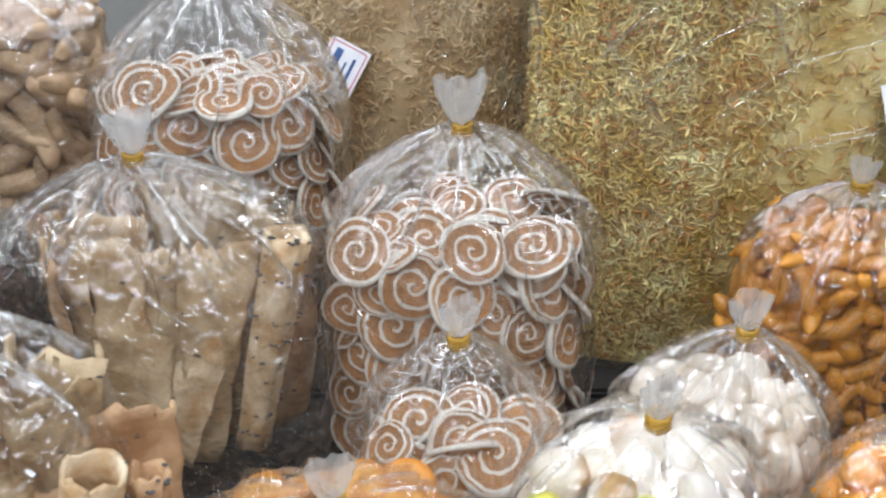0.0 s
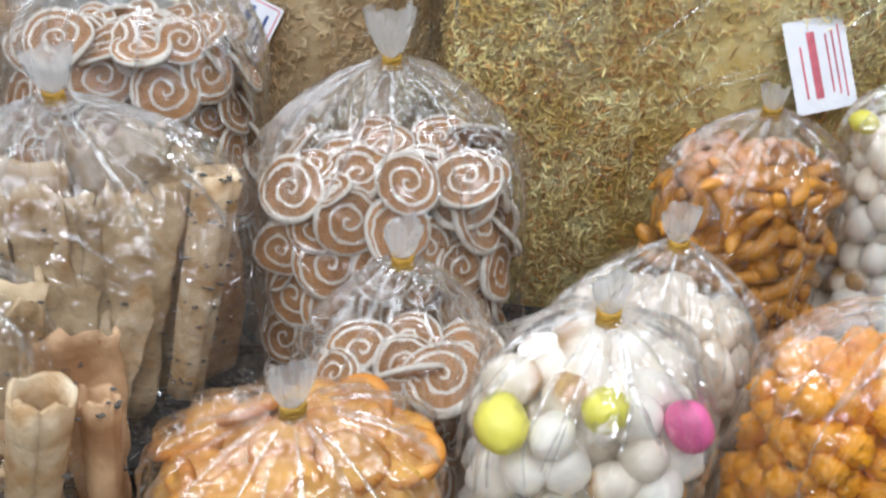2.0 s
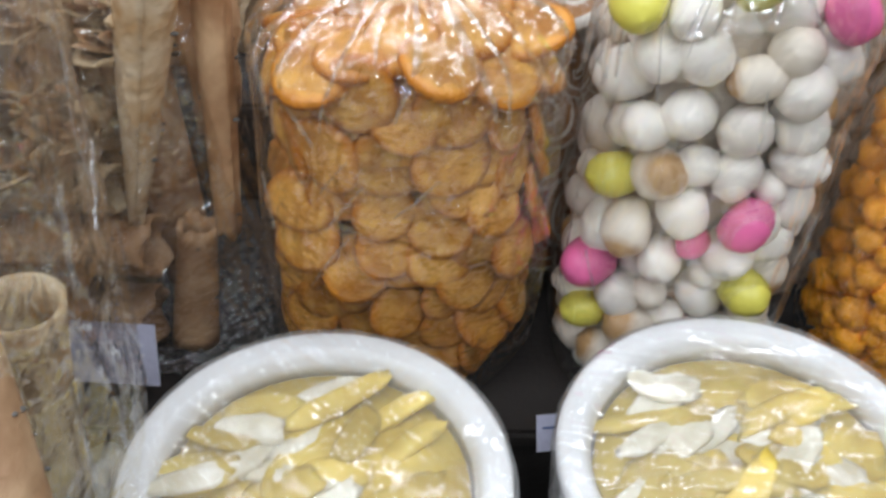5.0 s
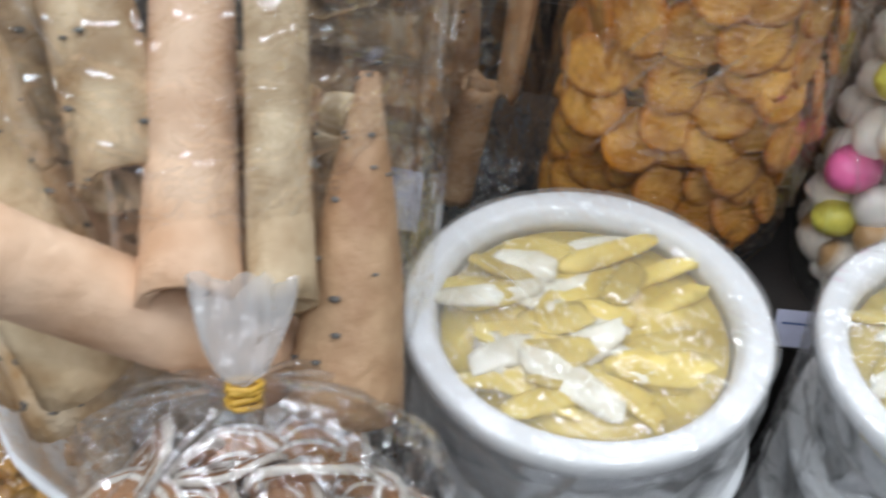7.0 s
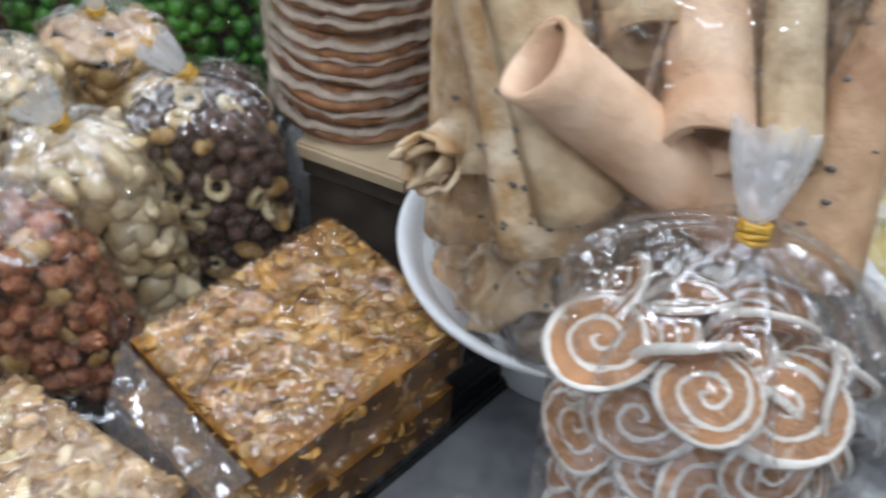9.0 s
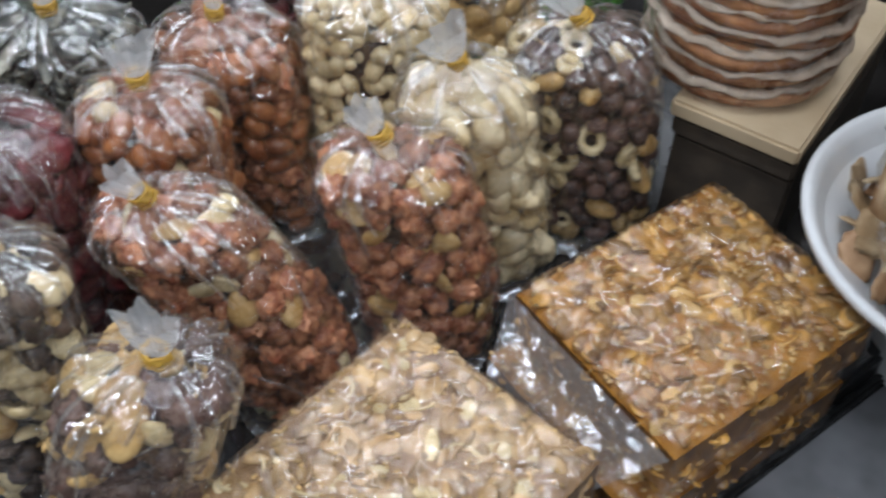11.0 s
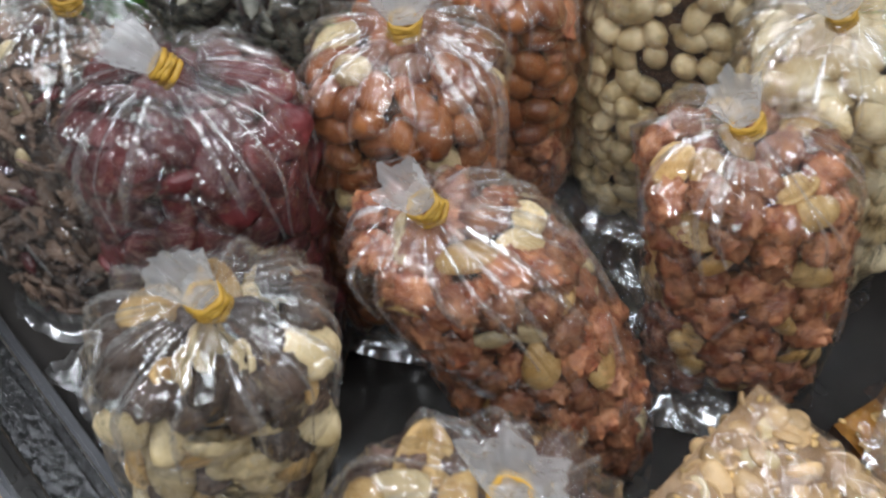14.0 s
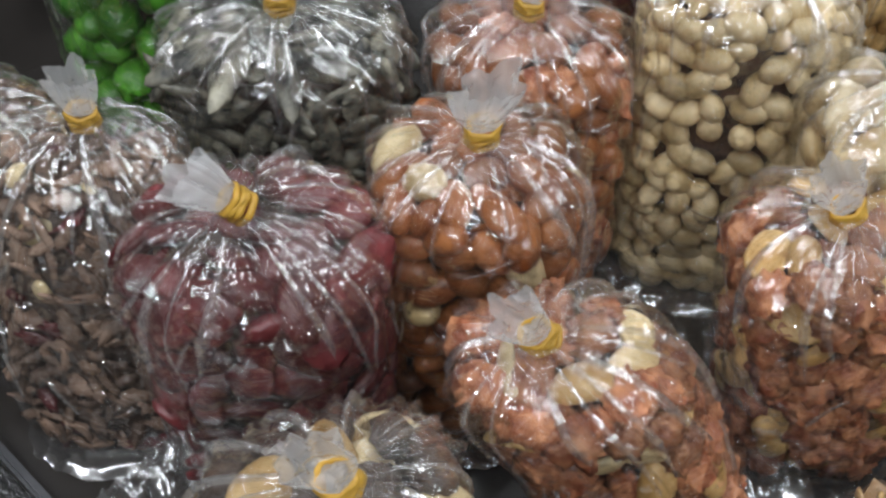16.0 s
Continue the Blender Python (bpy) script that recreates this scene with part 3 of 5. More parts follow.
def tube_lamp(x, y, z, yaw, power, length=1.25):
    lamp = new("tube_lamp")
    lamp.matrix_basis = pose(x, y, z, 0, 0, yaw)
    tagged(lamp, "white ceiling lamp with a bright fluorescent panel", "ceiling lamp", "tube lamps on the ceiling")
    part("housing", box_bm(-length / 2 - 0.03, length / 2 + 0.03, -0.08, 0.08, 0.03, 0.08, 0.004), LAMP_WHITE, lamp)
    part("hanger", box_bm(-0.01, 0.01, -0.01, 0.01, 0.08, 3.0 - z, 0), LAMP_WHITE, lamp)
    d = bpy.data.lights.new("tube", "AREA")
    d.shape, d.size, d.size_y, d.energy, d.color = "RECTANGLE", length, 0.10, power, (0.88, 0.935, 1.0)
    o = new("tube", d)
    o.parent = lamp
    o.matrix_basis = pose(0, 0, 0.02)


for y, power in ((2.2, 12.0), (1.3, 17.0), (0.5, 20.0), (-0.25, 24.0), (-1.15, 40.0)):
    tube_lamp(-0.35, y, 2.45, 3, power, 3.4)

# ---- the stall ----
stall = new("stall_table")
stall.matrix_basis = pose(-0.70, -0.175, 0, 0, 0, -9.6)
tagged(stall, "dark stainless steel stall table with a raised rim on steel legs", "table")
part("tray_floor", box_bm(-0.6, 1.5, 0.005, 1.4, TRAY - 0.02, TRAY, 0.002), STEEL_DARK, stall, "scratched steel tray floor")
part("front_rim", box_bm(-0.6, 1.5, -0.03, -0.0215, TRAY - 0.05, TRAY + 0.012, 0.003), STEEL_DARK, stall, "folded steel rim")
part("inner_lip", box_bm(-0.6, 1.5, 0.0, 0.0045, TRAY - 0.02, TRAY + 0.011, 0.0015), STEEL, stall, "thin bent steel lip")
part("wooden_edge", box_bm(-0.6, 1.5, -0.0425, -0.0365, TRAY - 0.07, TRAY - 0.01, 0.002), WOOD_EDGE, stall, "worn yellowish wooden edge")
part("rim_edge", box_bm(-0.6, 1.5, -0.036, -0.0305, TRAY - 0.05, TRAY + 0.004, 0.002), STEEL, stall, "bright worn steel edge")
part("black_strip", box_bm(-0.6, 1.5, -0.021, -0.0005, TRAY - 0.02, TRAY + 0.007, 0.005), BLACK, stall, "black rubber strip")
for x in (-0.55, 0.45, 1.45):
    for y in (0.06, 1.3):
        part("leg", box_bm(x - 0.02, x + 0.02, y - 0.02, y + 0.02, 0, TRAY - 0.02, 0.003), STEEL, stall)

ridge = new("tray_divider")
ridge.matrix_basis = pose(-0.352, 0.02, TRAY, 0, 0, 71 - 90)
tagged(ridge, "bright folded steel divider between two trays", "tray divider")
part("folded_plate", box_bm(-0.012, 0.003, -0.26, 0.175, 0, 0.022, 0.003), STEEL, ridge)
part("groove", box_bm(0.0035, 0.010, -0.26, 0.175, 0, 0.008, 0.002), BLACK, ridge)
part("side_tray", box_bm(0.0105, 0.40, -0.26, 0.24, 0, 0.002, 0.0005), TRAY_STEEL, ridge, "brushed steel tray beside the divider")


def step(name, label, x0, x1, y0, y1, z):
    s = new(name)
    tagged(s, label, "display step")
    part("top_board", box_bm(x0, x1, y0, y1, z - 0.012, z, 0.003), SHELF, s)
    part("front_board", box_bm(x0, x1, y0 + 0.004, y0 + 0.016, TRAY, z - 0.0125, 0.002), SHELF, s)
    for x in (x0 + 0.01, x1 - 0.03):
        part("side_board", box_bm(x, x + 0.02, y0 + 0.017, y1, TRAY, z - 0.0125, 0.002), SHELF, s)


step("low_step", "dark painted board step under the front bags", -0.29, 0.55, 0.268, 0.462, STEP1)
step("middle_step", "dark painted board step under the middle bags", -0.42, 0.6, 0.464, 0.585, STEP2)
step("high_step", "dark painted board step under the rear bags", -0.6, 0.75, 0.588, 0.98, STEP3)

# ---- piece kinds ----
swirls = variants(lambda r: disc(r, 0.0215, 0.0035, 0.13, nr=7, na=26, swirl=True), 6, 1)
biscuits = variants(lambda r: disc(r, 0.0174, 0.0052, 0.035, ridge=0.0003, nr=6, na=22, dome=0.001), 5, 3)
eggs = variants(lambda r: blob(r, 0.0142, 0.0122, 0.0115, 0.05, 1.5, 14, 9), 5, 4)
buttons = variants(lambda r: blob(r, 0.0125, 0.0125, 0.0075, 0.05, 2, 14, 8, power=0.85), 4, 5)
button_curls = variants(lambda r: disc(r, 0.0125, 0.009, 0.04, nr=5, na=16, swirl=True, dome=0.002), 3, 55)
fish = variants(lambda r: blob(r, 0.0165, 0.0068, 0.006, 0.1, 2, 10, 9, waist=0.3, bend=0.25), 5, 6)
fish_small = variants(lambda r: blob(r, 0.0095, 0.0068, 0.006, 0.12, 2, 10, 7), 3, 66)
puffs = variants(lambda r: blob(r, 0.0092, 0.0092, 0.0088, 0.2, 5, 16, 12), 4, 7)
halves = variants(lambda r: half_nut(r, 0.0100, 0.0070, 0.0050, r.random() < 0.4), 6, 8)
halves_big = variants(lambda r: half_nut(r, 0.0118, 0.0080, 0.0054, r.random() < 0.35), 6, 88)
coated = variants(lambda r: blob(r, 0.0090, 0.0074, 0.0068, 0.3, 3.4, 16, 11), 7, 9)
almonds = variants(lambda r: blob(r, 0.0100, 0.0066, 0.0062, 0.05, 1.4, 12, 8), 4, 10)
dates = variants(lambda r: blob(r, 0.0108, 0.0086, 0.0040, 0.14, 2.2, 14, 8), 5, 11)
beans = variants(lambda r: blob(r, 0.0081, 0.0057, 0.0052, 0.05, 1.4, 12, 8, bend=0.04), 4, 12)
cashews = variants(lambda r: blob(r, 0.0125, 0.0085, 0.0055, 0.07, 1.4, 12, 8, bend=0.15), 4, 13)
lumps = variants(lambda r: blob(r, 0.0075, 0.0065, 0.0058, 0.15, 2.5, 10, 7), 5, 14)
rings = variants(lambda r: ring_piece(r, 0.0058, 0.0028), 3, 15)
sunseeds = variants(lambda r: blob(r, 0.0160, 0.0056, 0.0028, 0.05, 1.4, 8, 7), 3, 16)
peas = variants(lambda r: blob(r, 0.0086, 0.0080, 0.0076, 0.1, 2.5, 10, 7), 4, 17)
peas_big = variants(lambda r: blob(r, 0.0128, 0.0118, 0.0110, 0.12, 2.5, 12, 9), 4, 177)
shreds = variants(lambda r: blob(r, r.uniform(0.005, 0.0085), r.uniform(0.0024, 0.0042), 0.0018, 0.45, 3, 9, 7, bend=r.uniform(-0.35, 0.35)), 10, 18)
fingers = variants(lambda r: blob(r, 0.034, 0.0095, 0.0085, 0.07, 1.8, 12, 10, bend=0.2, power=0.8), 4, 19)

# ---- the bags of swirl biscuits ----


def swirl_bag(pos, w, d, h, neck, seed, yaw=0, **k):
    level, gap = k.pop("level", 0.62), k.pop("gap", 0.028)
    s = Shape(w, d, h, fill=k.pop("fill", 0.66), neck=neck, seed=seed, square=2.4, base=0.9)
    b = bag_thing("bag_of_swirl_biscuits", "clear tied plastic bag of brown and white swirl biscuits", "snack bag", pos, yaw, s,
                  seed=seed, group="bags of swirl biscuits", **k)
    # the dark core paints the shade between the biscuits
    pack(b, s, [(1, swirls, SWIRL)], gap, 0.0105, seed, "swirl_biscuit", shingle=(-0.34, 0.24, 0.10), jitter=0.5, level=level, layers=3, fill_mat=COCOA_AND_GAPS, core=3.2)
    return b


swirl_bag((0.011, 0.525, STEP2), 0.166, 0.108, 0.243, (0.0, 0.005), 21, tail=0.036, tail_w=0.03)
swirl_bag((-0.165, 0.655, STEP3), 0.180, 0.105, 0.292, (0.012, 0.0), 22, tail=0.03, fill=0.6)
swirl_bag((0.004, 0.412, STEP1), 0.113, 0.085, 0.247, (0.004, 0.002), 23, tail=0.026, tail_w=0.02)
swirl_bag((-0.173, 0.047, TRAY), 0.124, 0.084, 0.272, (-0.011, 0.012), 24, tail=0.04, tail_w=0.03, tilt=(-0.5, 0.25), yaw=8, fill=0.80, level=0.72)

# ---- round golden biscuits ----
s = Shape(0.132, 0.098, 0.240, fill=0.84, neck=(0.006, -0.022), seed=31, square=2.5, base=0.76, top_power=0.6)
b = bag_thing("bag_of_round_biscuits", "clear tied plastic bag of round golden biscuits", "snack bag", (-0.054, 0.330, STEP1), 2, s, seed=31, tail=0.024, tail_w=0.02)
pack(b, s, [(1, biscuits, BISCUIT)], 0.0205, 0.0095, 31, "round_biscuit", shingle=(-0.26, 0.18, 0.2), jitter=0.4, level=0.88, layers=2, core=2.6, fill_mat=BISCUIT, small=0.9)


# ---- candy eggs ----
def egg_bag(pos, w, d, h, neck, seed, yaw=0, tied=True, accents=()):
    s = Shape(w, d, h, fill=0.80, neck=neck, seed=seed, square=2.8, base=0.86, top_power=0.62)
    b = bag_thing("bag_of_candy_eggs", "clear tied plastic bag of white, yellow and pink candy eggs", "candy bag", pos, yaw, s, seed=seed,
                  tail=0.022, tail_w=0.018, tied=tied, group="bags of candy eggs", film=FILM_TIGHT)
    pack(b, s, [(0.62, eggs, EGG_WHITE), (0.38, eggs, EGG_TAN)], 0.0200, 0.0125, seed, "candy_egg", level=0.80, flat=False, core=2.2,
         layers=2, fill_mat=PALE, accents=accents)


egg_bag((0.080, 0.328, STEP1), 0.112, 0.095, 0.265, (0.013, 0.003), 41, accents=(((0.090, 0.297, 1.152), EGG_YELLOW),
        ((0.034, 0.302, 1.126), EGG_YELLOW),
        ((0.039, 0.303, 1.043), EGG_YELLOW),
        ((0.126, 0.292, 1.126), EGG_PINK),
        ((0.028, 0.306, 0.989), EGG_PINK),
        ((0.103, 0.282, 1.024), EGG_PINK),
        ((0.083, 0.289, 1.009), EGG_PINK),
        ((0.032, 0.305, 0.960), EGG_YELLOW),
        ((0.109, 0.280, 0.988), EGG_YELLOW)))
egg_bag((0.350, 0.512, STEP2), 0.105, 0.08, 0.235, (0.0, 0.0), 42, accents=(((0.291, 0.517, 1.182), EGG_PINK), ((0.301, 0.510, 1.178), EGG_YELLOW)))

# ---- pale buttons ----
s = Shape(0.122, 0.092, 0.246, fill=0.7, neck=(0.022, 0.012), seed=43, square=2.3, base=0.9, top_power=0.8)
b = bag_thing("bag_of_pale_buttons", "clear tied plastic bag of pale round sugar buttons", "candy bag", (0.135, 0.412, STEP1), -6, s, seed=43, tail=0.026, tail_w=0.022)
pack(b, s, [(0.6, buttons, PALE), (0.4, button_curls, PALE)], 0.0185, 0.0085, 43, "sugar_button", tilt=0.5, level=0.72, layers=2, core=2.2)

# ---- glazed orange crackers ----
s = Shape(0.115, 0.085, 0.211, fill=0.74, neck=(0.016, 0.008), seed=44, square=2.4, base=0.9)
b = bag_thing("bag_of_orange_crackers", "clear tied plastic bag of glazed orange crackers", "snack bag", (0.228, 0.512, STEP2), -4, s, seed=44, tail=0.018, tail_w=0.016)
pack(b, s, [(0.65, fish, ORANGE_NUT), (0.35, fish_small, ORANGE_NUT)], 0.0135, 0.006, 44, "orange_cracker", tilt=0.35, level=0.76, layers=2, core=2.6)

# ---- orange puffs ----
s = Shape(0.125, 0.085, 0.262, fill=0.8, neck=(0.02, 0.01), seed=45, square=3.0, base=0.9, top_power=0.6)
b = bag_thing("bag_of_orange_puffs", "clear tied plastic bag of bright orange puffs", "snack bag", (0.222, 0.322, STEP1), -3, s, seed=45, tail=0.02, tail_w=0.018)
pack(b, s, [(1, puffs, KUMQUAT)], 0.0148, 0.0095, 45, "orange_puff", flat=False, level=0.8, layers=2, core=2.0, keep=260)


# ---- sacks of floss ----
def floss_sack(label, pos, w, d, h, mat, seed, count, yaw=0, flakes=0.0):
    s = Shape(w, d, h, fill=0.80, seed=seed, square=3.4, base=0.98, bulge=0.03, pleat=0.06)
    b = bag_thing("sack_of_floss", label, "snack sack", pos, yaw, s, seed=seed, film=FILM_TIGHT, tail=0.05, tail_w=0.05, group="sacks of floss")
    # more stray creases, standing in for highlight streaks on the sack
    creases(b, s, seed + 5, rays=0, loose=70, width=0.0045)
    rng = np.random.default_rng(seed)
    # each shred: a three-sided curl of five rings
    k = 5
    t = np.linspace(-1, 1, k)
    v, f, fm = [], [], []
    for i in range(count):
        a = rng.normal(-math.pi / 2, 1.05) if rng.random() < 0.85 else rng.uniform(0, 2 * math.pi)
        p = s.point(a, rng.uniform(0.008, s.h * 0.9), 0.0012 + abs(rng.normal(0, 0.0020)), False)
        n = Vector((p.x / s.w ** 2, p.y / s.d ** 2, 0)).normalized()
        m = np.array(n.to_track_quat("Z", "Y").to_matrix() @ Euler((rng.normal(0, 0.35), rng.normal(0, 0.35), rng.uniform(0, 6.28))).to_matrix())
        L, c1, c2, th = rng.uniform(0.003, 0.0075), rng.uniform(-0.9, 0.9), rng.normal(0, 0.35), rng.uniform(0.0005, 0.0011)
        line = np.stack([L * t, L * c1 * t ** 2, L * c2 * t ** 3], 1)
        w = th * (1.15 - t ** 2)
        ring = [line + w[:, None] * np.array((0, math.cos(q), math.sin(q))) for q in (0.5, 2.6, 4.7)]
        v.append(np.stack(ring, 1).reshape(-1, 3) @ m.T + np.array(p))
        o = i * 3 * k
        f += [(o + r * 3 + j, o + r * 3 + (j + 1) % 3, o + (r + 1) * 3 + (j + 1) % 3, o + (r + 1) * 3 + j) for r in range(k - 1) for j in range(3)]
        fm += [1 if rng.random() < flakes else 0] * (3 * (k - 1))
    ob = mesh_object("floss", np.vstack(v), f, None, b, mats=[mat, FLOSS_R], face_mats=fm, label="dense curled shreds of floss")
    ob["kind"] = "stuff"
    vv, ff = s.surface(30, 60, inset=0.006, z0=0.005, z1=0.9, creased=False)
    vv = [q * (1 + 0.012 * noise.noise(q * 60)) for q in vv]
    n = len(vv)
    vv.append(sum(vv[-60:], Vector()) / 60)
    ff += [(n - 60 + j, n - 60 + (j + 1) % 60, n) for j in range(60)]
    ob = mesh_object("pressed_floss", vv, ff, mat, b)
    ob["kind"] = "stuff"
    return b


floss_sack("large clear sack of curly yellow floss", (0.262, 0.686, STEP3), 0.385, 0.155, 0.50, FLOSS_Y, 51, 34000, flakes=0.2)
floss_sack("large clear sack of peach floss with red flakes", (-0.035, 0.83, STEP3), 0.22, 0.12, 0.46, FLOSS_P, 52, 15000, flakes=0.02)
floss_sack("large clear sack of peach floss with red flakes", (0.085, 0.90, STEP3), 0.16, 0.10, 0.42, FLOSS_P, 53, 4000, flakes=0.06)


def tag(name, label, m, w, h, lines, paper):
    """A printed paper label: sheet, border and rows of print. lines: (x, y, width, height, ink)."""
    t = new(name)
    t.matrix_basis = m
    tagged(t, label, "paper label")
    part("sheet", box_bm(-w / 2, w / 2, -h / 2, h / 2, -0.0003, 0, 0), paper, t)
    for x, y, lw, lh, ink in lines:
        part("print_bar", box_bm(x - lw / 2, x + lw / 2, y - lh / 2, y + lh / 2, 0.0002, 0.0004, 0), ink, t)
    return t


# ---- finger biscuits and plums behind ----
s = Shape(0.17, 0.11, 0.28, fill=0.85, seed=54, square=2.5)
b = bag_thing("bag_of_finger_biscuits", "clear tied plastic bag of tan finger biscuits", "snack bag", (-0.335, 0.70, STEP3), 8, s, seed=54)
pack(b, s, [(1, fingers, STICK)], 0.021, 0.010, 54, "finger_biscuit", tilt=0.25, level=0.85, layers=2, core=2.0)
s = Shape(0.10, 0.08, 0.19, fill=0.75, seed=55)
b = bag_thing("bag_of_dark_plums", "clear tied plastic bag of dark dried plums", "snack bag", (-0.315, 0.54, STEP2), 5, s, seed=55, tail=0.015, tail_w=0.014)
pack(b, s, [(1, lumps, PLUM)], 0.012, 0.006, 55, "dried_plum", flat=False, core=2.0)


# ---- wafers ----
def wafer_sheet(parent, m, w, h, seed, mat=None, fold=0.6, taper=0.45, seeds=0, th=0.0022, name="folded_wafer"):
    """A thin wafer folded round its long axis, ragged at the top, narrowing to its foot."""
    rng = np.random.default_rng(seed)
    rows, cols, v = 16, 14, []
    ph = rng.uniform(0, 6.28, 4)
    seedv = Vector(rng.uniform(0, 90, 3))
    for side in (0, 1):
        for i in range(rows):
            t = i / (rows - 1)
            for j in range(cols):
                q = j / (cols - 1) * 2 - 1
                ww = w / 2 * (taper + (1 - taper) * t ** 0.8)
                ang = q * math.pi * fold
                R = ww / max(math.sin(min(math.pi * fold, 1.57)), 0.3)
                ragged = 0.13 * h * noise.noise(Vector((q * 3, 0, 0)) + seedv) * (i / (rows - 1)) ** 6
                rr = R - side * th
                p = Vector((rr * math.sin(ang), -rr * math.cos(ang) * (0.30 + 0.25 * math.sin(ph[2]) * q), t * h + ragged))
                p.y += 0.006 * math.sin(3 * t + ph[0]) + 0.006 * noise.noise(p * 45 + seedv) + 0.0018 * noise.noise(p * 130 + seedv)
                p.x += 0.005 * math.sin(2.4 * t + ph[1]) + 0.004 * noise.noise(p * 60 - seedv)
                v.append(p)
    f = grid_faces(rows, cols, False)
    n = rows * cols
    back = [(d + n, c + n, b_ + n, a + n) for a, b_, c, d in f]
    rim = [(j, j + n, j + 1 + n, j + 1) for j in range(cols - 1)]
    rim += [(n - cols + j + 1, 2 * n - cols + j + 1, 2 * n - cols + j, n - cols + j) for j in range(cols - 1)]
    rim += [((i + 1) * cols, (i + 1) * cols + n, i * cols + n, i * cols) for i in range(rows - 1)]
    rim += [(i * cols + cols - 1, i * cols + cols - 1 + n, (i + 1) * cols + cols - 1 + n, (i + 1) * cols + cols - 1) for i in range(rows - 1)]
    ob = mesh_object(name, v, f + back + rim, mat or WAFER, parent)
    ob.matrix_basis = m
    if seeds:
        sprinkle(ob, [v[k] for k in range(cols, n - cols)], seeds, rng)
    return ob


def sprinkle(parent, spots, count, rng, size=0.0012):
    vv, ff, base = [], [], 0
    kv, kf, _u = blob(rng, size * 1.4, size, size * 0.7, 0.2, 2, 6, 5)
    for _ in range(count):
        p = spots[int(rng.integers(len(spots)))]
        sc = rng.uniform(0.5, 1.4)
        vv.append(kv * sc + np.array(p) + rng.normal(0, 0.0012, 3))
        ff += [tuple(i + base for i in q) for q in kf]
        base += len(kv)
    ob = mesh_object("sesame_speckle", np.vstack(vv), ff, SEED_BLACK, parent, "black sesame specks")
    ob["kind"] = "stuff"


def wafer_roll(parent, a, b_, r, seed, mat=None, seeds=0, th=0.0028, name="wafer_roll", taper=0.0, ragged=0.0):
    """A hollow rolled wafer from a to b, with a lapped seam and uneven ends."""
    rng = np.random.default_rng(seed)
    a, b_ = Vector(a), Vector(b_)
    rows, cols, v = 12, 30, []
    m = Matrix.Translation(a) @ (b_ - a).to_track_quat("Z", "Y").to_matrix().to_4x4()
    L = (b_ - a).length
    sv = Vector(rng.uniform(0, 90, 3))
    for side in (0, 1):
        for i in range(rows):
            t = i / (rows - 1)
            for j in range(cols):
                an = 2 * math.pi * 1.16 * j / (cols - 1)
                rr = r * (1 - 0.14 * j / (cols - 1)) * (1 + 0.05 * noise.noise(Vector((math.cos(an), math.sin(an), t * 4)) + sv))
                rr = rr * (1 - taper * t ** 1.6) + 0.08 * r * (abs(t - 0.5) * 2) ** 6 * (1 - taper) - side * th
                end = (0.05 * r * math.sin(an * 2 + seed) + ragged * noise.noise(Vector((an * 1.3, seed, 0)))) if i in (0, rows - 1) else 0
                rr *= 1 + (6 * ragged) * noise.noise(Vector((an * 0.9, t * 3, seed)))
                v.append(m @ Vector((rr * math.cos(an), rr * math.sin(an), t * L + end)))
    n = rows * cols
    f = grid_faces(rows, cols, False)
    back = [(d + n, c + n, q + n, p + n) for p, q, c, d in f]
    rim = [(j, j + n, j + 1 + n, j + 1) for j in range(cols - 1)]
    rim += [(n - cols + j + 1, 2 * n - cols + j + 1, 2 * n - cols + j, n - cols + j) for j in range(cols - 1)]
    rim += [((i + 1) * cols, (i + 1) * cols + n, i * cols + n, i * cols) for i in range(rows - 1)]
    ob = mesh_object(name, v, f + back + rim, mat or WAFER_PINK, parent)
    if seeds:
        sprinkle(ob, v[:n], seeds, rng)
    return ob


s = Shape(0.205, 0.125, 0.227, fill=0.66, neck=(-0.012, 0.0), seed=61, square=2.3, base=0.86, pleat=0.12, top_power=0.8)
b = bag_thing("bag_of_folded_wafers", "clear tied plastic bag of pale folded sesame wafers", "snack bag", (-0.168, 0.524, STEP2), 0, s, film=FILM_SOFT, seed=61, tail=0.032, tail_w=0.026, group="bags of wafers")
rng = np.random.default_rng(611)
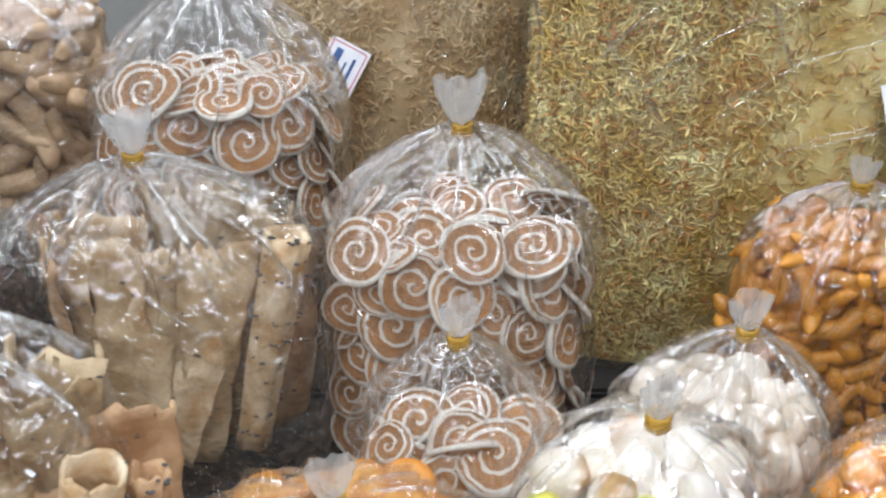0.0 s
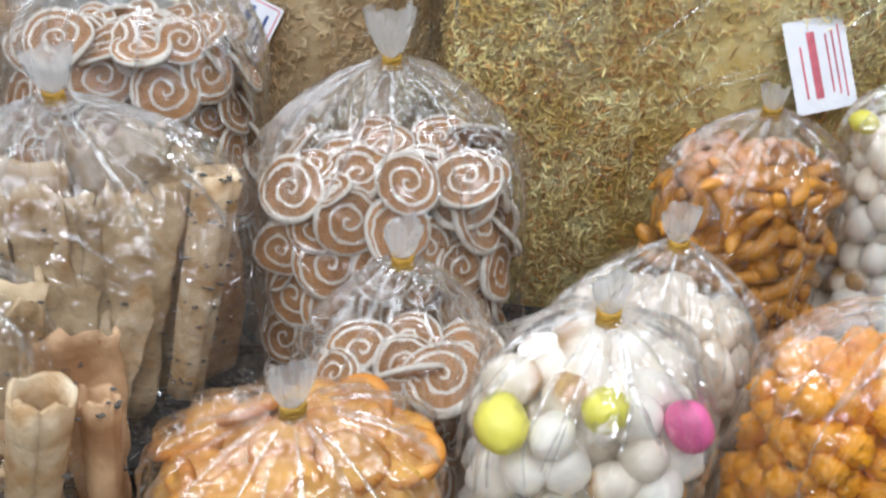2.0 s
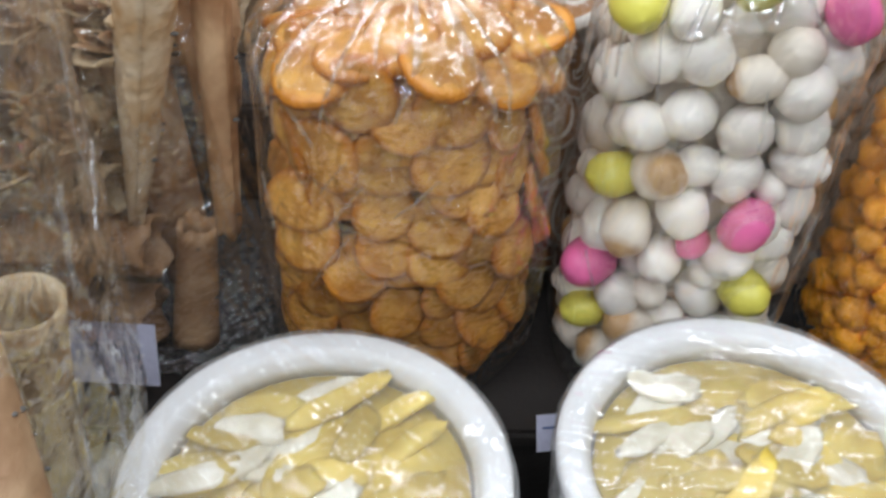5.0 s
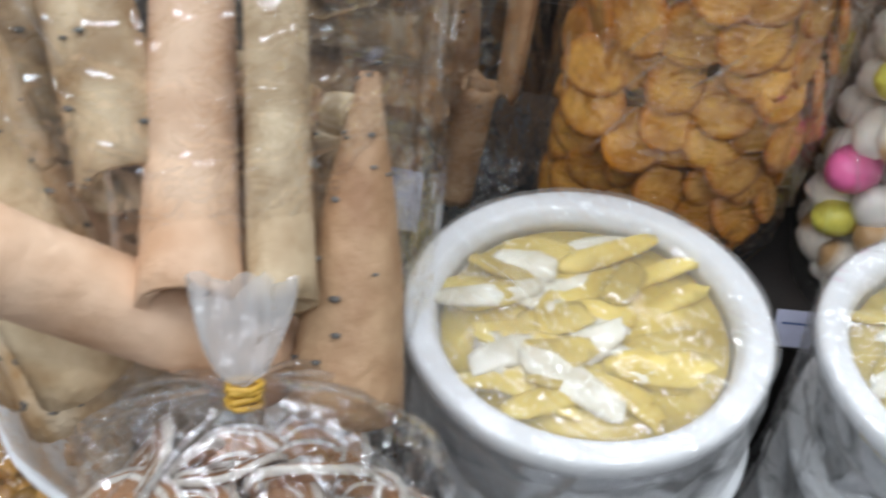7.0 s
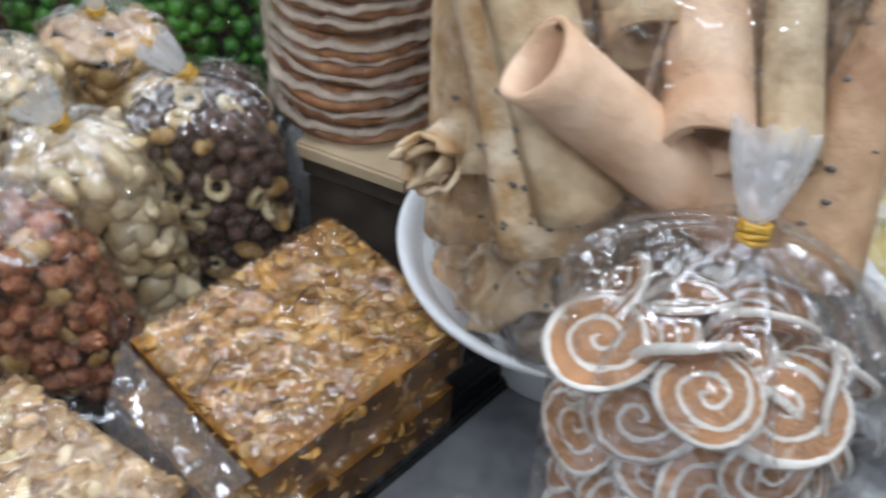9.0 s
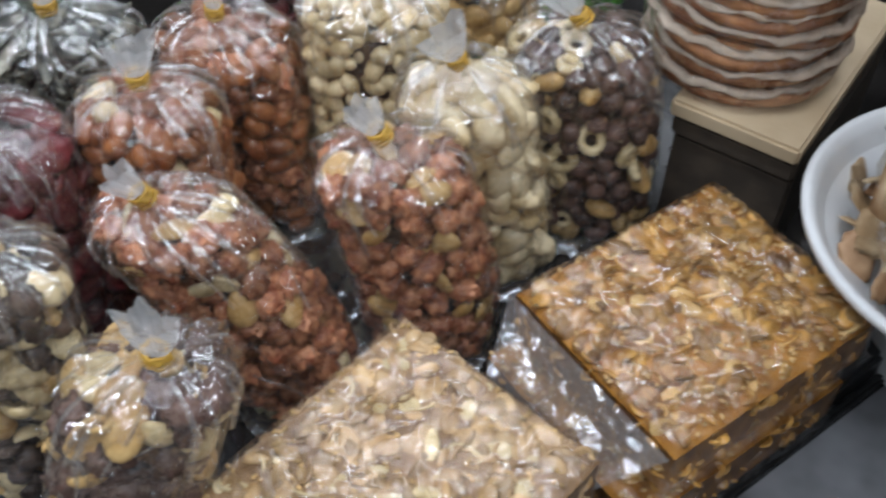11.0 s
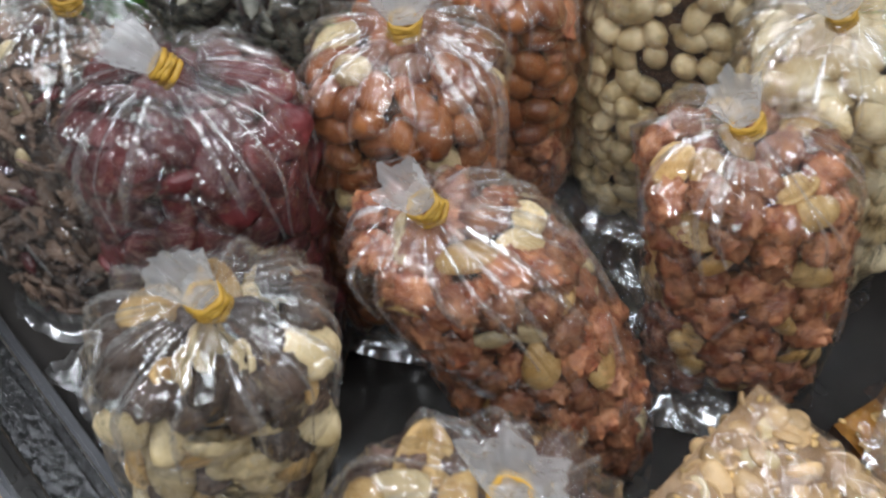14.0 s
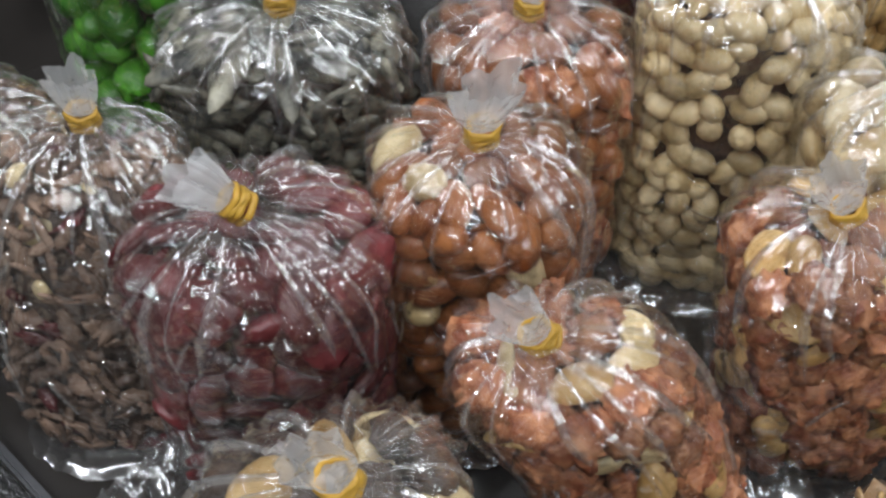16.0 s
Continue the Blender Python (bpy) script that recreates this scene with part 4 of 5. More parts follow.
# folded sheets: foot x, foot y, foot z, lean back, lean sideways, turn, width, height, fold, taper, material
FOLDED = ((0.012, -0.036, 0.022, -13, 11, 6, 0.050, 0.150, 0.34, 0.30, WAFER), (0.004, -0.034, 0.024, -13, 9, -4, 0.046, 0.146, 0.30, 0.30, WAFER_GOLD),
          (-0.003, -0.032, 0.026, -12, 7, -10, 0.042, 0.140, 0.30, 0.32, WAFER), (-0.024, -0.036, 0.020, -12, -3, -10, 0.064, 0.150, 0.36, 0.40, WAFER),
          (-0.034, -0.030, 0.022, -11, -6, -22, 0.052, 0.148, 0.34, 0.36, WAFER_GOLD), (-0.058, -0.022, 0.020, -8, -9, -34, 0.050, 0.142, 0.38, 0.45, WAFER),
          (-0.072, -0.004, 0.018, -4, -8, -62, 0.048, 0.140, 0.40, 0.5, WAFER_DARK), (0.010, 0.004, 0.020, -8, 2, 4, 0.064, 0.176, 0.28, 0.6, WAFER),
          (0.036, -0.002, 0.020, -8, 8, 16, 0.044, 0.164, 0.34, 0.5, WAFER), (-0.030, 0.010, 0.020, -4, -4, -12, 0.060, 0.160, 0.34, 0.6, WAFER_GOLD),
          (-0.055, 0.026, 0.018, 0, -6, -20, 0.056, 0.145, 0.4, 0.6, WAFER_DARK), (0.060, 0.016, 0.018, 0, 4, 40, 0.050, 0.135, 0.4, 0.6, WAFER_DARK),
          (0.020, 0.032, 0.018, 2, 2, 170, 0.070, 0.160, 0.34, 0.6, WAFER))
for i, (x, y, z, back, sideways, turn, w, h, fold, taper, mat) in enumerate(FOLDED):
    wafer_sheet(b, pose(x, y, z, back, sideways, turn), w, h, 610 + i, mat=mat, seeds=int(rng.integers(5, 18)), fold=fold, taper=taper)
wafer_roll(b, (0.077, -0.014, 0.184), (0.046, -0.036, 0.042), 0.0148, 650, mat=WAFER_GOLD, seeds=110, th=0.005, name="seeded_stick", taper=0.25, ragged=0.004)

s = Shape(0.192, 0.105, 0.310, fill=0.80, neck=(-0.05, 0.0), seed=62, square=2.5, base=0.88, top_power=0.6)
b = bag_thing("bag_of_rolled_wafers", "clear plastic bag of rolled and folded wafers", "snack bag", (-0.215, 0.352, STEP1), -4, s, seed=62, tail=0.02, group="bags of wafers")
# the dark wafer on these rolls carries the bag's shadow in its colour
# rolls: one end, other end, radius, taper, material
BAGGED = (((0.068, -0.030, 0.248), (0.036, -0.036, 0.104), 0.0148, 0.75, WAFER_GOLD), ((0.084, -0.012, 0.232), (0.076, -0.022, 0.09), 0.0095, 0.3, WAFER_DARK),
          ((-0.058, -0.030, 0.118), (0.030, -0.036, 0.122), 0.0125, 0.0, WAFER), ((0.042, -0.034, 0.086), (-0.04, -0.032, 0.080), 0.0165, 0.0, WAFER_DARK),
          ((0.050, -0.030, 0.018), (0.062, -0.026, 0.095), 0.0125, 0.2, WAFER_DARK), ((0.030, 0.006, 0.215), (0.040, 0.008, 0.03), 0.018, 0.2, WAFER_DARK),
          ((-0.012, 0.010, 0.235), (-0.008, 0.012, 0.03), 0.019, 0.2, WAFER_DARK), ((-0.052, 0.006, 0.225), (-0.046, 0.010, 0.03), 0.019, 0.2, WAFER),
          ((-0.06, -0.026, 0.034), (0.03, -0.028, 0.030), 0.017, 0.0, WAFER_DARK))
for i, (p, q, r, taper, mat) in enumerate(BAGGED):
    wafer_roll(b, p, q, r, 620 + i, mat=mat, seeds=22, taper=taper, ragged=0.007)
# ragged curls whose frayed edges face outwards
for i, (x, y, z, r) in enumerate(((-0.046, -0.042, 0.166, 0.020), (-0.012, -0.044, 0.152, 0.022), (0.018, -0.042, 0.164, 0.016), (-0.030, -0.036, 0.204, 0.018), (0.004, -0.034, 0.215, 0.018), (0.036, -0.030, 0.200, 0.015), (-0.058, -0.028, 0.235, 0.018))):
    for k in range(3):
        wafer_roll(b, (x, y - 0.003 + 0.004 * k, z + 0.004), (x + 0.01, y + 0.05, z - 0.03), r * (1 - 0.3 * k), 630 + 3 * i + k, mat=(WAFER, WAFER_DARK, WAFER)[k], th=0.0016, name="curled_wafer", ragged=0.035)
for i, (x, y, z, w, h, ry, rz, sd) in enumerate(((-0.02, -0.012, 0.12, 0.05, 0.16, -2, -8, 8), (0.022, -0.010, 0.12, 0.046, 0.15, 4, 10, 8), (-0.056, -0.006, 0.10, 0.044, 0.16, -6, -26, 6),
                                             (-0.02, 0.004, 0.14, 0.060, 0.145, 0, 6, 10), (0.030, 0.006, 0.14, 0.050, 0.135, 3, -6, 10), (0.064, 0.004, 0.13, 0.040, 0.115, 5, 24, 8),
                                             (-0.066, 0.010, 0.12, 0.050, 0.150, -4, -30, 6), (0.0, 0.0, 0.02, 0.07, 0.12, 0, 10, 0), (0.0, 0.03, 0.02, 0.08, 0.2, 0, 170, 0))):
    # two sheets in three darkened, shade put into their colour
    wafer_sheet(b, pose(x, y, z, -4, ry, rz), w, h, 640 + i, seeds=sd * 2, mat=(WAFER_DARK, WAFER, WAFER_DARK)[i % 3])

# ---- wafer rolls in a white dish ----
dish = new("white_dish")
dish.matrix_basis = pose(-0.278, 0.198, TRAY)
tagged(dish, "round white plastic dish under a bag of wafer rolls", "dish")
v, f = lathe([(0.001, 0.002), (0.042, 0.0), (0.045, 0.003), (0.047, 0.05), (0.062, 0.074), (0.094, 0.096), (0.1025, 0.1), (0.1035, 0.1035), (0.1025, 0.106),
              (0.0985, 0.1055), (0.093, 0.099), (0.084, 0.086), (0.074, 0.078), (0.001, 0.074)], 72)
mesh_object("bowl", v, f, FOAM, dish)

rolls = new("bag_of_wafer_rolls")
tagged(rolls, "clear plastic bag of large sesame wafer rolls heaped in a dish", "snack bag", "bags of wafers")
B1 = Vector((-0.31, 0.9, 0.30))
ROLLS = (((-0.209, 0.078, 1.062), B1, 0.17, 0.0165, 0, WAFER_PINK), ((-0.183, 0.088, 1.060), Vector((-0.26, 0.85, 0.46)), 0.12, 0.0115, 0, WAFER),
         ((-0.272, 0.062, 1.090), Vector((0.69, 0.33, -0.645)), 0.115, 0.0165, 0, WAFER_PINK), ((-0.252, 0.078, 1.018), Vector((-0.45, 0.25, 0.85)), 0.14, 0.019, 60, WAFER),
         ((-0.322, 0.130, 0.93), Vector((-0.1, 0.2, 0.97)), 0.17, 0.018, 50, WAFER_GOLD),
         ((-0.29, 0.10, 1.0), Vector((-0.2, 0.6, 0.77)), 0.16, 0.019, 50, WAFER), ((-0.245, 0.12, 1.07), Vector((-0.5, 0.75, 0.42)), 0.15, 0.018, 44, WAFER),
         ((-0.24, 0.15, 0.9), Vector((0.1, 0.3, 0.95)), 0.17, 0.02, 30, WAFER_DARK), ((-0.30, 0.17, 0.9), Vector((-0.1, 0.3, 0.95)), 0.17, 0.02, 30, WAFER_DARK),
         ((-0.27, 0.24, 0.9), Vector((0.05, 0.1, 1)), 0.13, 0.02, 10, WAFER),
         ((-0.22, 0.22, 0.9), Vector((0.1, 0.1, 1)), 0.13, 0.02, 10, WAFER), ((-0.33, 0.22, 0.9), Vector((-0.1, 0.1, 1)), 0.13, 0.02, 10, WAFER))
for i, (p, d_, L, r, sd, mat) in enumerate(ROLLS):
    wafer_roll(rolls, p, Vector(p) + d_.normalized() * L, r, 660 + i, mat=mat, seeds=sd)
wafer_roll(rolls, (-0.163, 0.088, 1.012), (-0.170, 0.152, 1.108), 0.021, 705, mat=WAFER_DARK, seeds=50, taper=0.85)
wafer_roll(rolls, (-0.262, 0.090, 0.984), (-0.338, 0.150, 1.135), 0.0255, 711, mat=WAFER_GOLD, seeds=120, th=0.004, ragged=0.006)
for k in range(2):
    wafer_roll(rolls, (-0.324, 0.090, 1.000), (-0.318, 0.150, 0.985), 0.0150 - 0.0055 * k, 711 + k, mat=(WAFER_GOLD, WAFER)[k], th=0.0025, name="curled_wafer", ragged=0.022)
rng = np.random.default_rng(706)
for i in range(15):
    a, q = math.radians(135 + 13 * i), rng.uniform(0.052, 0.070)
    wafer_sheet(rolls, pose(-0.262 + q * math.cos(a), 0.180 + q * math.sin(a), TRAY + 0.092, rng.normal(-24, 7), rng.normal(0, 16), 270 + math.degrees(a) + 180 + rng.normal(0, 30)),
                rng.uniform(0.035, 0.055), rng.uniform(0.06, 0.10), 720 + i, mat=WAFER, seeds=8, fold=0.4, taper=0.8)
rng = np.random.default_rng(707)
for i in range(80):
    a, q = rng.uniform(0, 6.28), 0.080 * math.sqrt(rng.random())
    kv, kf, _u = blob(rng, rng.uniform(0.008, 0.018), rng.uniform(0.006, 0.011), 0.0016, 0.25, 2.2, 10, 7, bend=rng.uniform(-0.3, 0.3))
    ob = mesh_object("wafer_shard", kv, kf, (WAFER, WAFER_DARK)[i % 2], rolls)
    ob.matrix_basis = Matrix.Translation((-0.278 + q * math.cos(a), 0.198 + q * math.sin(a), TRAY + 0.093 + rng.uniform(-0.006, 0.02))) @ Euler(
        (rng.normal(0, 0.5), rng.normal(0, 0.5), rng.uniform(0, 6.28))).to_matrix().to_4x4()
s = Shape(0.19, 0.19, 0.40, fill=0.75, neck=(0.0, 0.06), seed=65, square=2.2, base=0.74, top_power=0.7)
v, f = s.surface()
base = Vector((-0.25, 0.168, 0.888))
mesh_object("film", [q + base for q in v], f, FILM, rolls, "clear crinkled plastic film", uv=film_uv(40, 160))
creases(rolls, s, 65, base, rays=18, loose=34, width=0.0036)


# ---- tubs of candied coconut ----
def tub(parent_name, pos, r, h, top, seed):
    t = new(parent_name)
    t.matrix_basis = pose(*pos, 0, 0, seed * 40)
    tagged(t, "round white plastic tub of candied coconut strips under stretched film" if top else "round white plastic tub in a stack", "tub", "stacked white tubs")
    k = r / 0.0785
    v, f = lathe([(0.001, 0.002), (0.050 * k, 0.0), (0.053 * k, 0.003), (0.057 * k, h * 0.4), (0.0575 * k, h * 0.42), (0.069 * k, h - 0.013), (0.066 * k, h - 0.013), (0.056 * k, 0.008), (0.001, 0.006)], 72)
    mesh_object("cup", v, f, FOAM, t, "white plastic cup")
    v, f = lathe([(0.0660 * k, h - 0.0128), (0.0745 * k, h - 0.0125), (0.0780 * k, h - 0.009), (0.0785 * k, h - 0.005), (0.0785 * k, h - 0.002), (0.0772 * k, h - 0.0002), (0.0755 * k, h),
                  (0.0725 * k, h - 0.0008), (0.0700 * k, h - 0.0005), (0.0670 * k, h - 0.0008), (0.0655 * k, h - 0.004), (0.0640 * k, h - 0.006), (0.0632 * k, h - 0.0128), (0.0660 * k, h - 0.0128)], 72)
    mesh_object("rim", v, f, FOAM, t, "broad flat white rim")
    if not top:
        return t
    rng = np.random.default_rng(seed)
    v, f = lathe([(0.062 * k, h - 0.03), (0.0622 * k, h - 0.012), (0.03, h - 0.0095), (0.001, h - 0.009)], 40)
    mesh_object("syrupy_bed", v, f, COCO, t)
    for i in range(46):
        a, q = rng.uniform(0, 6.28), 0.049 * k * math.sqrt(rng.random())
        L, w = rng.uniform(0.014, 0.026), rng.uniform(0.0055, 0.0095)
        kv, kf, _u = blob(rng, L, w, 0.0022, 0.14, 1.8, 12, 11, bend=rng.uniform(-0.25, 0.25), power=0.75)
        ob = mesh_object("coconut_strip", kv, kf, COCO_SUGAR if rng.random() < 0.42 else COCO, t)
        ob.matrix_basis = Matrix.Translation((q * math.cos(a), q * math.sin(a), h - 0.009 + rng.uniform(-0.003, 0.004))) @ Euler(
            (rng.normal(0, 0.18), rng.normal(0, 0.12), radians(-seed * 40) + rng.normal(0.35, 0.55))).to_matrix().to_4x4()
    rows, cols, v = 14, 90, []
    prof = [(0.0, h + 0.001), (0.1, h + 0.001), (0.25, h + 0.001), (0.4, h + 0.0012), (0.5, h + 0.0013), (0.6, h + 0.0014), (0.7, h + 0.0015), (0.78, h + 0.0016), (0.9, h + 0.002), (0.985, h + 0.0022), (1.015, h - 0.001), (1.02, h - 0.006), (0.99, h - 0.012), (0.93, h - 0.022), (0.88, h - 0.038)]
    for q, z in prof:
        for j in range(cols):
            a = 2 * math.pi * j / cols
            rr = max(q, 0.01) * r * (1 + (0.02 if q > 0.95 else 0) * noise.noise(Vector((math.cos(a) * 6, math.sin(a) * 6, q * 9))))
            x, y = rr * math.cos(a), rr * math.sin(a)
            v.append((x, y, z + 0.0007 * math.sin((x * 0.5 + y * 0.8) * 260 + 3 * math.sin(x * 60)) * min(1, q * 3) * (0.6 if q < 0.9 else 0.2)))
    uv = [((0.5 * q[0] + 0.87 * q[1]) / r * 0.3 + 2, (0.87 * q[0] - 0.5 * q[1]) / r * 0.3 + 2) for q in v]
    mesh_object("stretched_film", v, grid_faces(len(prof), cols), FILM_TUB, t, "stretched milky film", uv=uv)
    # the loose rest of the film hangs in pleats round the stack
    rows, cols, v = 14, 120, []
    for i in range(rows):
        q = i / (rows - 1)
        for j in range(cols):
            a = 2 * math.pi * j / cols
            c, n = math.cos(a), math.sin(a)
            pl = 0.5 * math.sin(11 * a + seed + 2 * q) + 0.5 * math.sin(23 * a + 3 * q) + noise.noise(Vector((c * 3, n * 3, q * 4 + seed)))
            rr = r * (1.025 - 0.05 * math.sin(math.pi * min(1, q * 1.2))) + 0.0045 * pl * min(1, 0.2 + 1.4 * q)
            v.append((rr * c, rr * n, h - 0.006 - q * (pos[2] - TRAY + h - 0.010)))
    mesh_object("hanging_film", v, grid_faces(rows, cols), DRAPE, t, "loose pleated film hanging round the stack")
    return t


for x, y, r, sd in ((-0.084, 0.180, 0.0785, 71), (0.090, 0.192, 0.0775, 81)):
    for i in range(3):
        tub("white_tub", (x + 0.002 * i, y - 0.001 * i, TRAY + 0.0445 * i), r, 0.056, False, sd + i)
    tub("tub_of_candied_coconut", (x, y, TRAY + 0.1465), r, 0.060, True, sd + 5)

# ---- cracker stack on a box ----
box = new("cardboard_box")
tagged(box, "plain brown cardboard box, dark edges and painted shade below its lid", "box")
part("lid", box_bm(-0.468, -0.388, 0.198, 0.37, 0.868, 0.88, 0.002), CARD, box)
# both parts under the lid take the darkened card, painting the shade there
part("lower_board", box_bm(-0.466, -0.388, 0.201, 0.37, 0.853, 0.8675, 0.002), CARD_SHADE, box)
part("carton", box_bm(-0.464, -0.388, 0.204, 0.37, TRAY, 0.8525, 0.002), CARD_SHADE, box)
stack = new("stack_of_rice_crackers")
stack.matrix_basis = pose(-0.455, 0.262, 0.8805)
tagged(stack, "stack of round brown rice crackers wrapped in clear film", "cracker stack")
rng = np.random.default_rng(91)
for i in range(13):
    v, f, uv = disc(rng, 0.0582, 0.0095, 0.03, nr=5, na=40, dome=0.002)
    ob = mesh_object("rice_cracker", v, f, CRACKER, stack)
    ob.matrix_basis = pose(rng.normal(0, 0.0012), rng.normal(0, 0.0012), 0.008 + 0.0125 * i, rng.normal(0, 1), rng.normal(0, 1), rng.uniform(0, 360))
    v = [((0.0560 + 0.0044 * math.cos(q) + 0.0008 * math.sin(17 * a + 3 * i)) * math.cos(a), (0.0560 + 0.0044 * math.cos(q) + 0.0008 * math.sin(17 * a + 3 * i)) * math.sin(a),
          (0.0024 + 0.0007 * math.sin(13 * a + i)) * math.sin(q) + 0.0013 * math.sin(9 * a + i) + 0.0008 * math.sin(22 * a + 2 * i))
         for a in np.linspace(0, 2 * math.pi, 64, endpoint=False) for q in np.linspace(0, 2 * math.pi, 6, endpoint=False)]
    f = [(j * 6 + k, ((j + 1) % 64) * 6 + k, ((j + 1) % 64) * 6 + (k + 1) % 6, j * 6 + (k + 1) % 6) for j in range(64) for k in range(6)]
    rim = mesh_object("pale_rim", v, f, CRACKER_RIM, ob, "pale puffed rim")
    rim.matrix_basis = pose(0, 0, 0.0052)
s = Shape(0.122, 0.122, 0.20, fill=0.84, seed=92, square=2.0, base=0.97, bulge=0.0)
v, f = s.surface(36, 90)
mesh_object("film", v, f, FILM_TIGHT, stack, "clear crinkled plastic film", uv=film_uv(36, 90))


# ---- bags of nuts ----
def nut_bag(name, label, pos, neck, w, d, h, kinds, gap, inset, seed, piece, yaw=40, fill=0.84, tail=0.024, tail_w=0.02, tilt=(0, 0), flat=True, core=2.2, keep=240, **k):
    s = Shape(w, d, h, fill=fill, neck=neck, seed=seed, square=2.8, base=0.92, pleat=0.12, top_power=0.5)
    b = bag_thing(name, label, "nut bag", pos, yaw, s, seed=seed, tail=tail * 0.8, tail_w=tail_w * 0.85, tilt=tilt, group="bags of nuts")
    # dark core by default: shade between the nuts put into its colour
    k.setdefault("fill_mat", SEED_AND_GAPS)
    # the sealed lower edge of the film, spread flat on the tray
    cols, v = 90, []
    for lift, out in ((0.010, 0.000), (0.005, 0.003), (0.002, 0.006), (0.001, 0.010)):
        for j in range(cols):
            a = 2 * math.pi * j / cols
            p = s.point(a, 0.004)
            wide = out * (0.25 + 0.75 * abs(math.sin(a)) ** 2) * (1 + 0.35 * noise.noise(Vector((math.cos(a) * 4, math.sin(a) * 4, seed))))
            d_ = Vector((p.x, p.y, 0)).normalized()
            v.append(Vector((p.x, p.y, 0)) + d_ * wide + Vector((0, 0, lift + 0.0012 * (1 + math.sin(19 * a + seed)) * (out > 0.003))))
    mesh_object("sealed_foot", v, grid_faces(4, cols), CRUMPLE, b, "flattened sealed lower edge of the film")
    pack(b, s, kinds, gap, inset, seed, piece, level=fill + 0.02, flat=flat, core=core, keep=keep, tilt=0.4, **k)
    return b


def local(dx, dy, yaw):
    """A shift over the floor in the frame of a thing turned by yaw."""
    c, n = math.cos(radians(yaw)), math.sin(radians(yaw))
    return (c * dx + n * dy, -n * dx + c * dy)


MIXED = [(0.74, coated, CHILLI), (0.26, halves, PEANUT)]
nut_bag("bag_of_mixed_nuts", "clear tied plastic bag of red coated nuts and peanuts", (-0.532, 0.046, TRAY), local(-0.023, -0.012, 35), 0.080, 0.066, 0.146, MIXED, 0.0125, 0.0065, 101, "mixed_nut", yaw=35,
        tail=0.03, tilt=(-0.1, -0.5))
nut_bag("bag_of_cashews", "clear tied plastic bag of cream cashews", (-0.535, 0.111, TRAY), local(-0.018, -0.013, 40), 0.076, 0.066, 0.153, [(1, cashews, CREAM_NUT)], 0.0135, 0.006, 102, "cashew", yaw=40,
        tail=0.035, tail_w=0.03, tilt=(0, -0.4))
nut_bag("bag_of_cocoa_nuts", "clear tied plastic bag of cocoa nuts and pale rings", (-0.506, 0.178, TRAY), local(-0.012, -0.01, 35), 0.086, 0.070, 0.154,
        [(0.74, lumps, COCOA_AND_GAPS), (0.14, rings, PEANUT_PALE), (0.12, almonds, PEANUT)], 0.0115, 0.006, 103, "cocoa_nut", yaw=35, tail=0.04, tail_w=0.026, tilt=(-0.3, -0.7))
nut_bag("bag_of_pale_beans", "clear tied plastic bag of pale roast beans", (-0.610, 0.108, TRAY), local(-0.015, 0.008, 22), 0.084, 0.066, 0.170, [(1, beans, BEAN)], 0.0092, 0.0056, 104, "roast_bean", yaw=22,
        fill=0.88, tail=0.03, keep=300)
nut_bag("bag_of_large_peanuts", "clear tied plastic bag of roast peanuts in a rear row", (-0.612, 0.200, TRAY), (0, 0), 0.085, 0.066, 0.150, [(0.7, cashews, PEANUT), (0.3, halves_big, PEANUT)], 0.013, 0.0065, 105, "peanut", yaw=30)
nut_bag("bag_of_glazed_nuts", "clear tied plastic bag of glazed brown nuts", (-0.664, -0.020, TRAY), (0.0, 0.0), 0.076, 0.064, 0.165, [(0.96, almonds, ALMOND), (0.04, almonds, PEANUT_PALE)], 0.0118, 0.0062, 106, "glazed_nut", yaw=30,
        tail=0.03, tail_w=0.028, fill=0.85)
nut_bag("bag_of_glazed_nuts", "clear tied plastic bag of glazed brown nuts behind the others", (-0.678, 0.062, TRAY), (-0.012, 0.0), 0.082, 0.064, 0.152, [(0.8, almonds, ALMOND), (0.2, coated, CHILLI)], 0.0118, 0.0062, 107, "glazed_nut", yaw=26)
nut_bag("bag_of_red_dates", "clear tied plastic bag of flat dark red dates", (-0.700, -0.086, TRAY), local(-0.005, -0.004, 35), 0.084, 0.068, 0.172, [(1, dates, JUJUBE)], 0.0132, 0.0055, 108, "red_date", yaw=35,
        tail=0.026, tail_w=0.026, tilt=(0.2, -0.9), fill=0.84)
nut_bag("bag_of_mixed_nuts", "leaning clear tied plastic bag of red coated nuts", (-0.564, -0.035, TRAY), local(-0.051, -0.032, 35), 0.074, 0.057, 0.150,
        [(0.84, coated, CHILLI), (0.08, halves, PEANUT_PALE), (0.08, halves, PEANUT)], 0.0122, 0.0062, 109, "mixed_nut", yaw=35, tail=0.026, tilt=(0.1, -0.6), fill=0.87)
nut_bag("bag_of_nut_halves", "clear tied plastic bag of pale nut halves and dark seeds", (-0.643, -0.149, TRAY), local(0.011, 0.008, 50), 0.072, 0.058, 0.168,
        [(0.38, halves_big, PEANUT_PALE), (0.14, halves, PEANUT), (0.48, lumps, SEED_AND_GAPS)], 0.0112, 0.0062, 110, "nut_half", yaw=50, tail=0.026, tilt=(0.1, -0.3), fill=0.88, core=2.6, fill_mat=SEED_AND_GAPS)
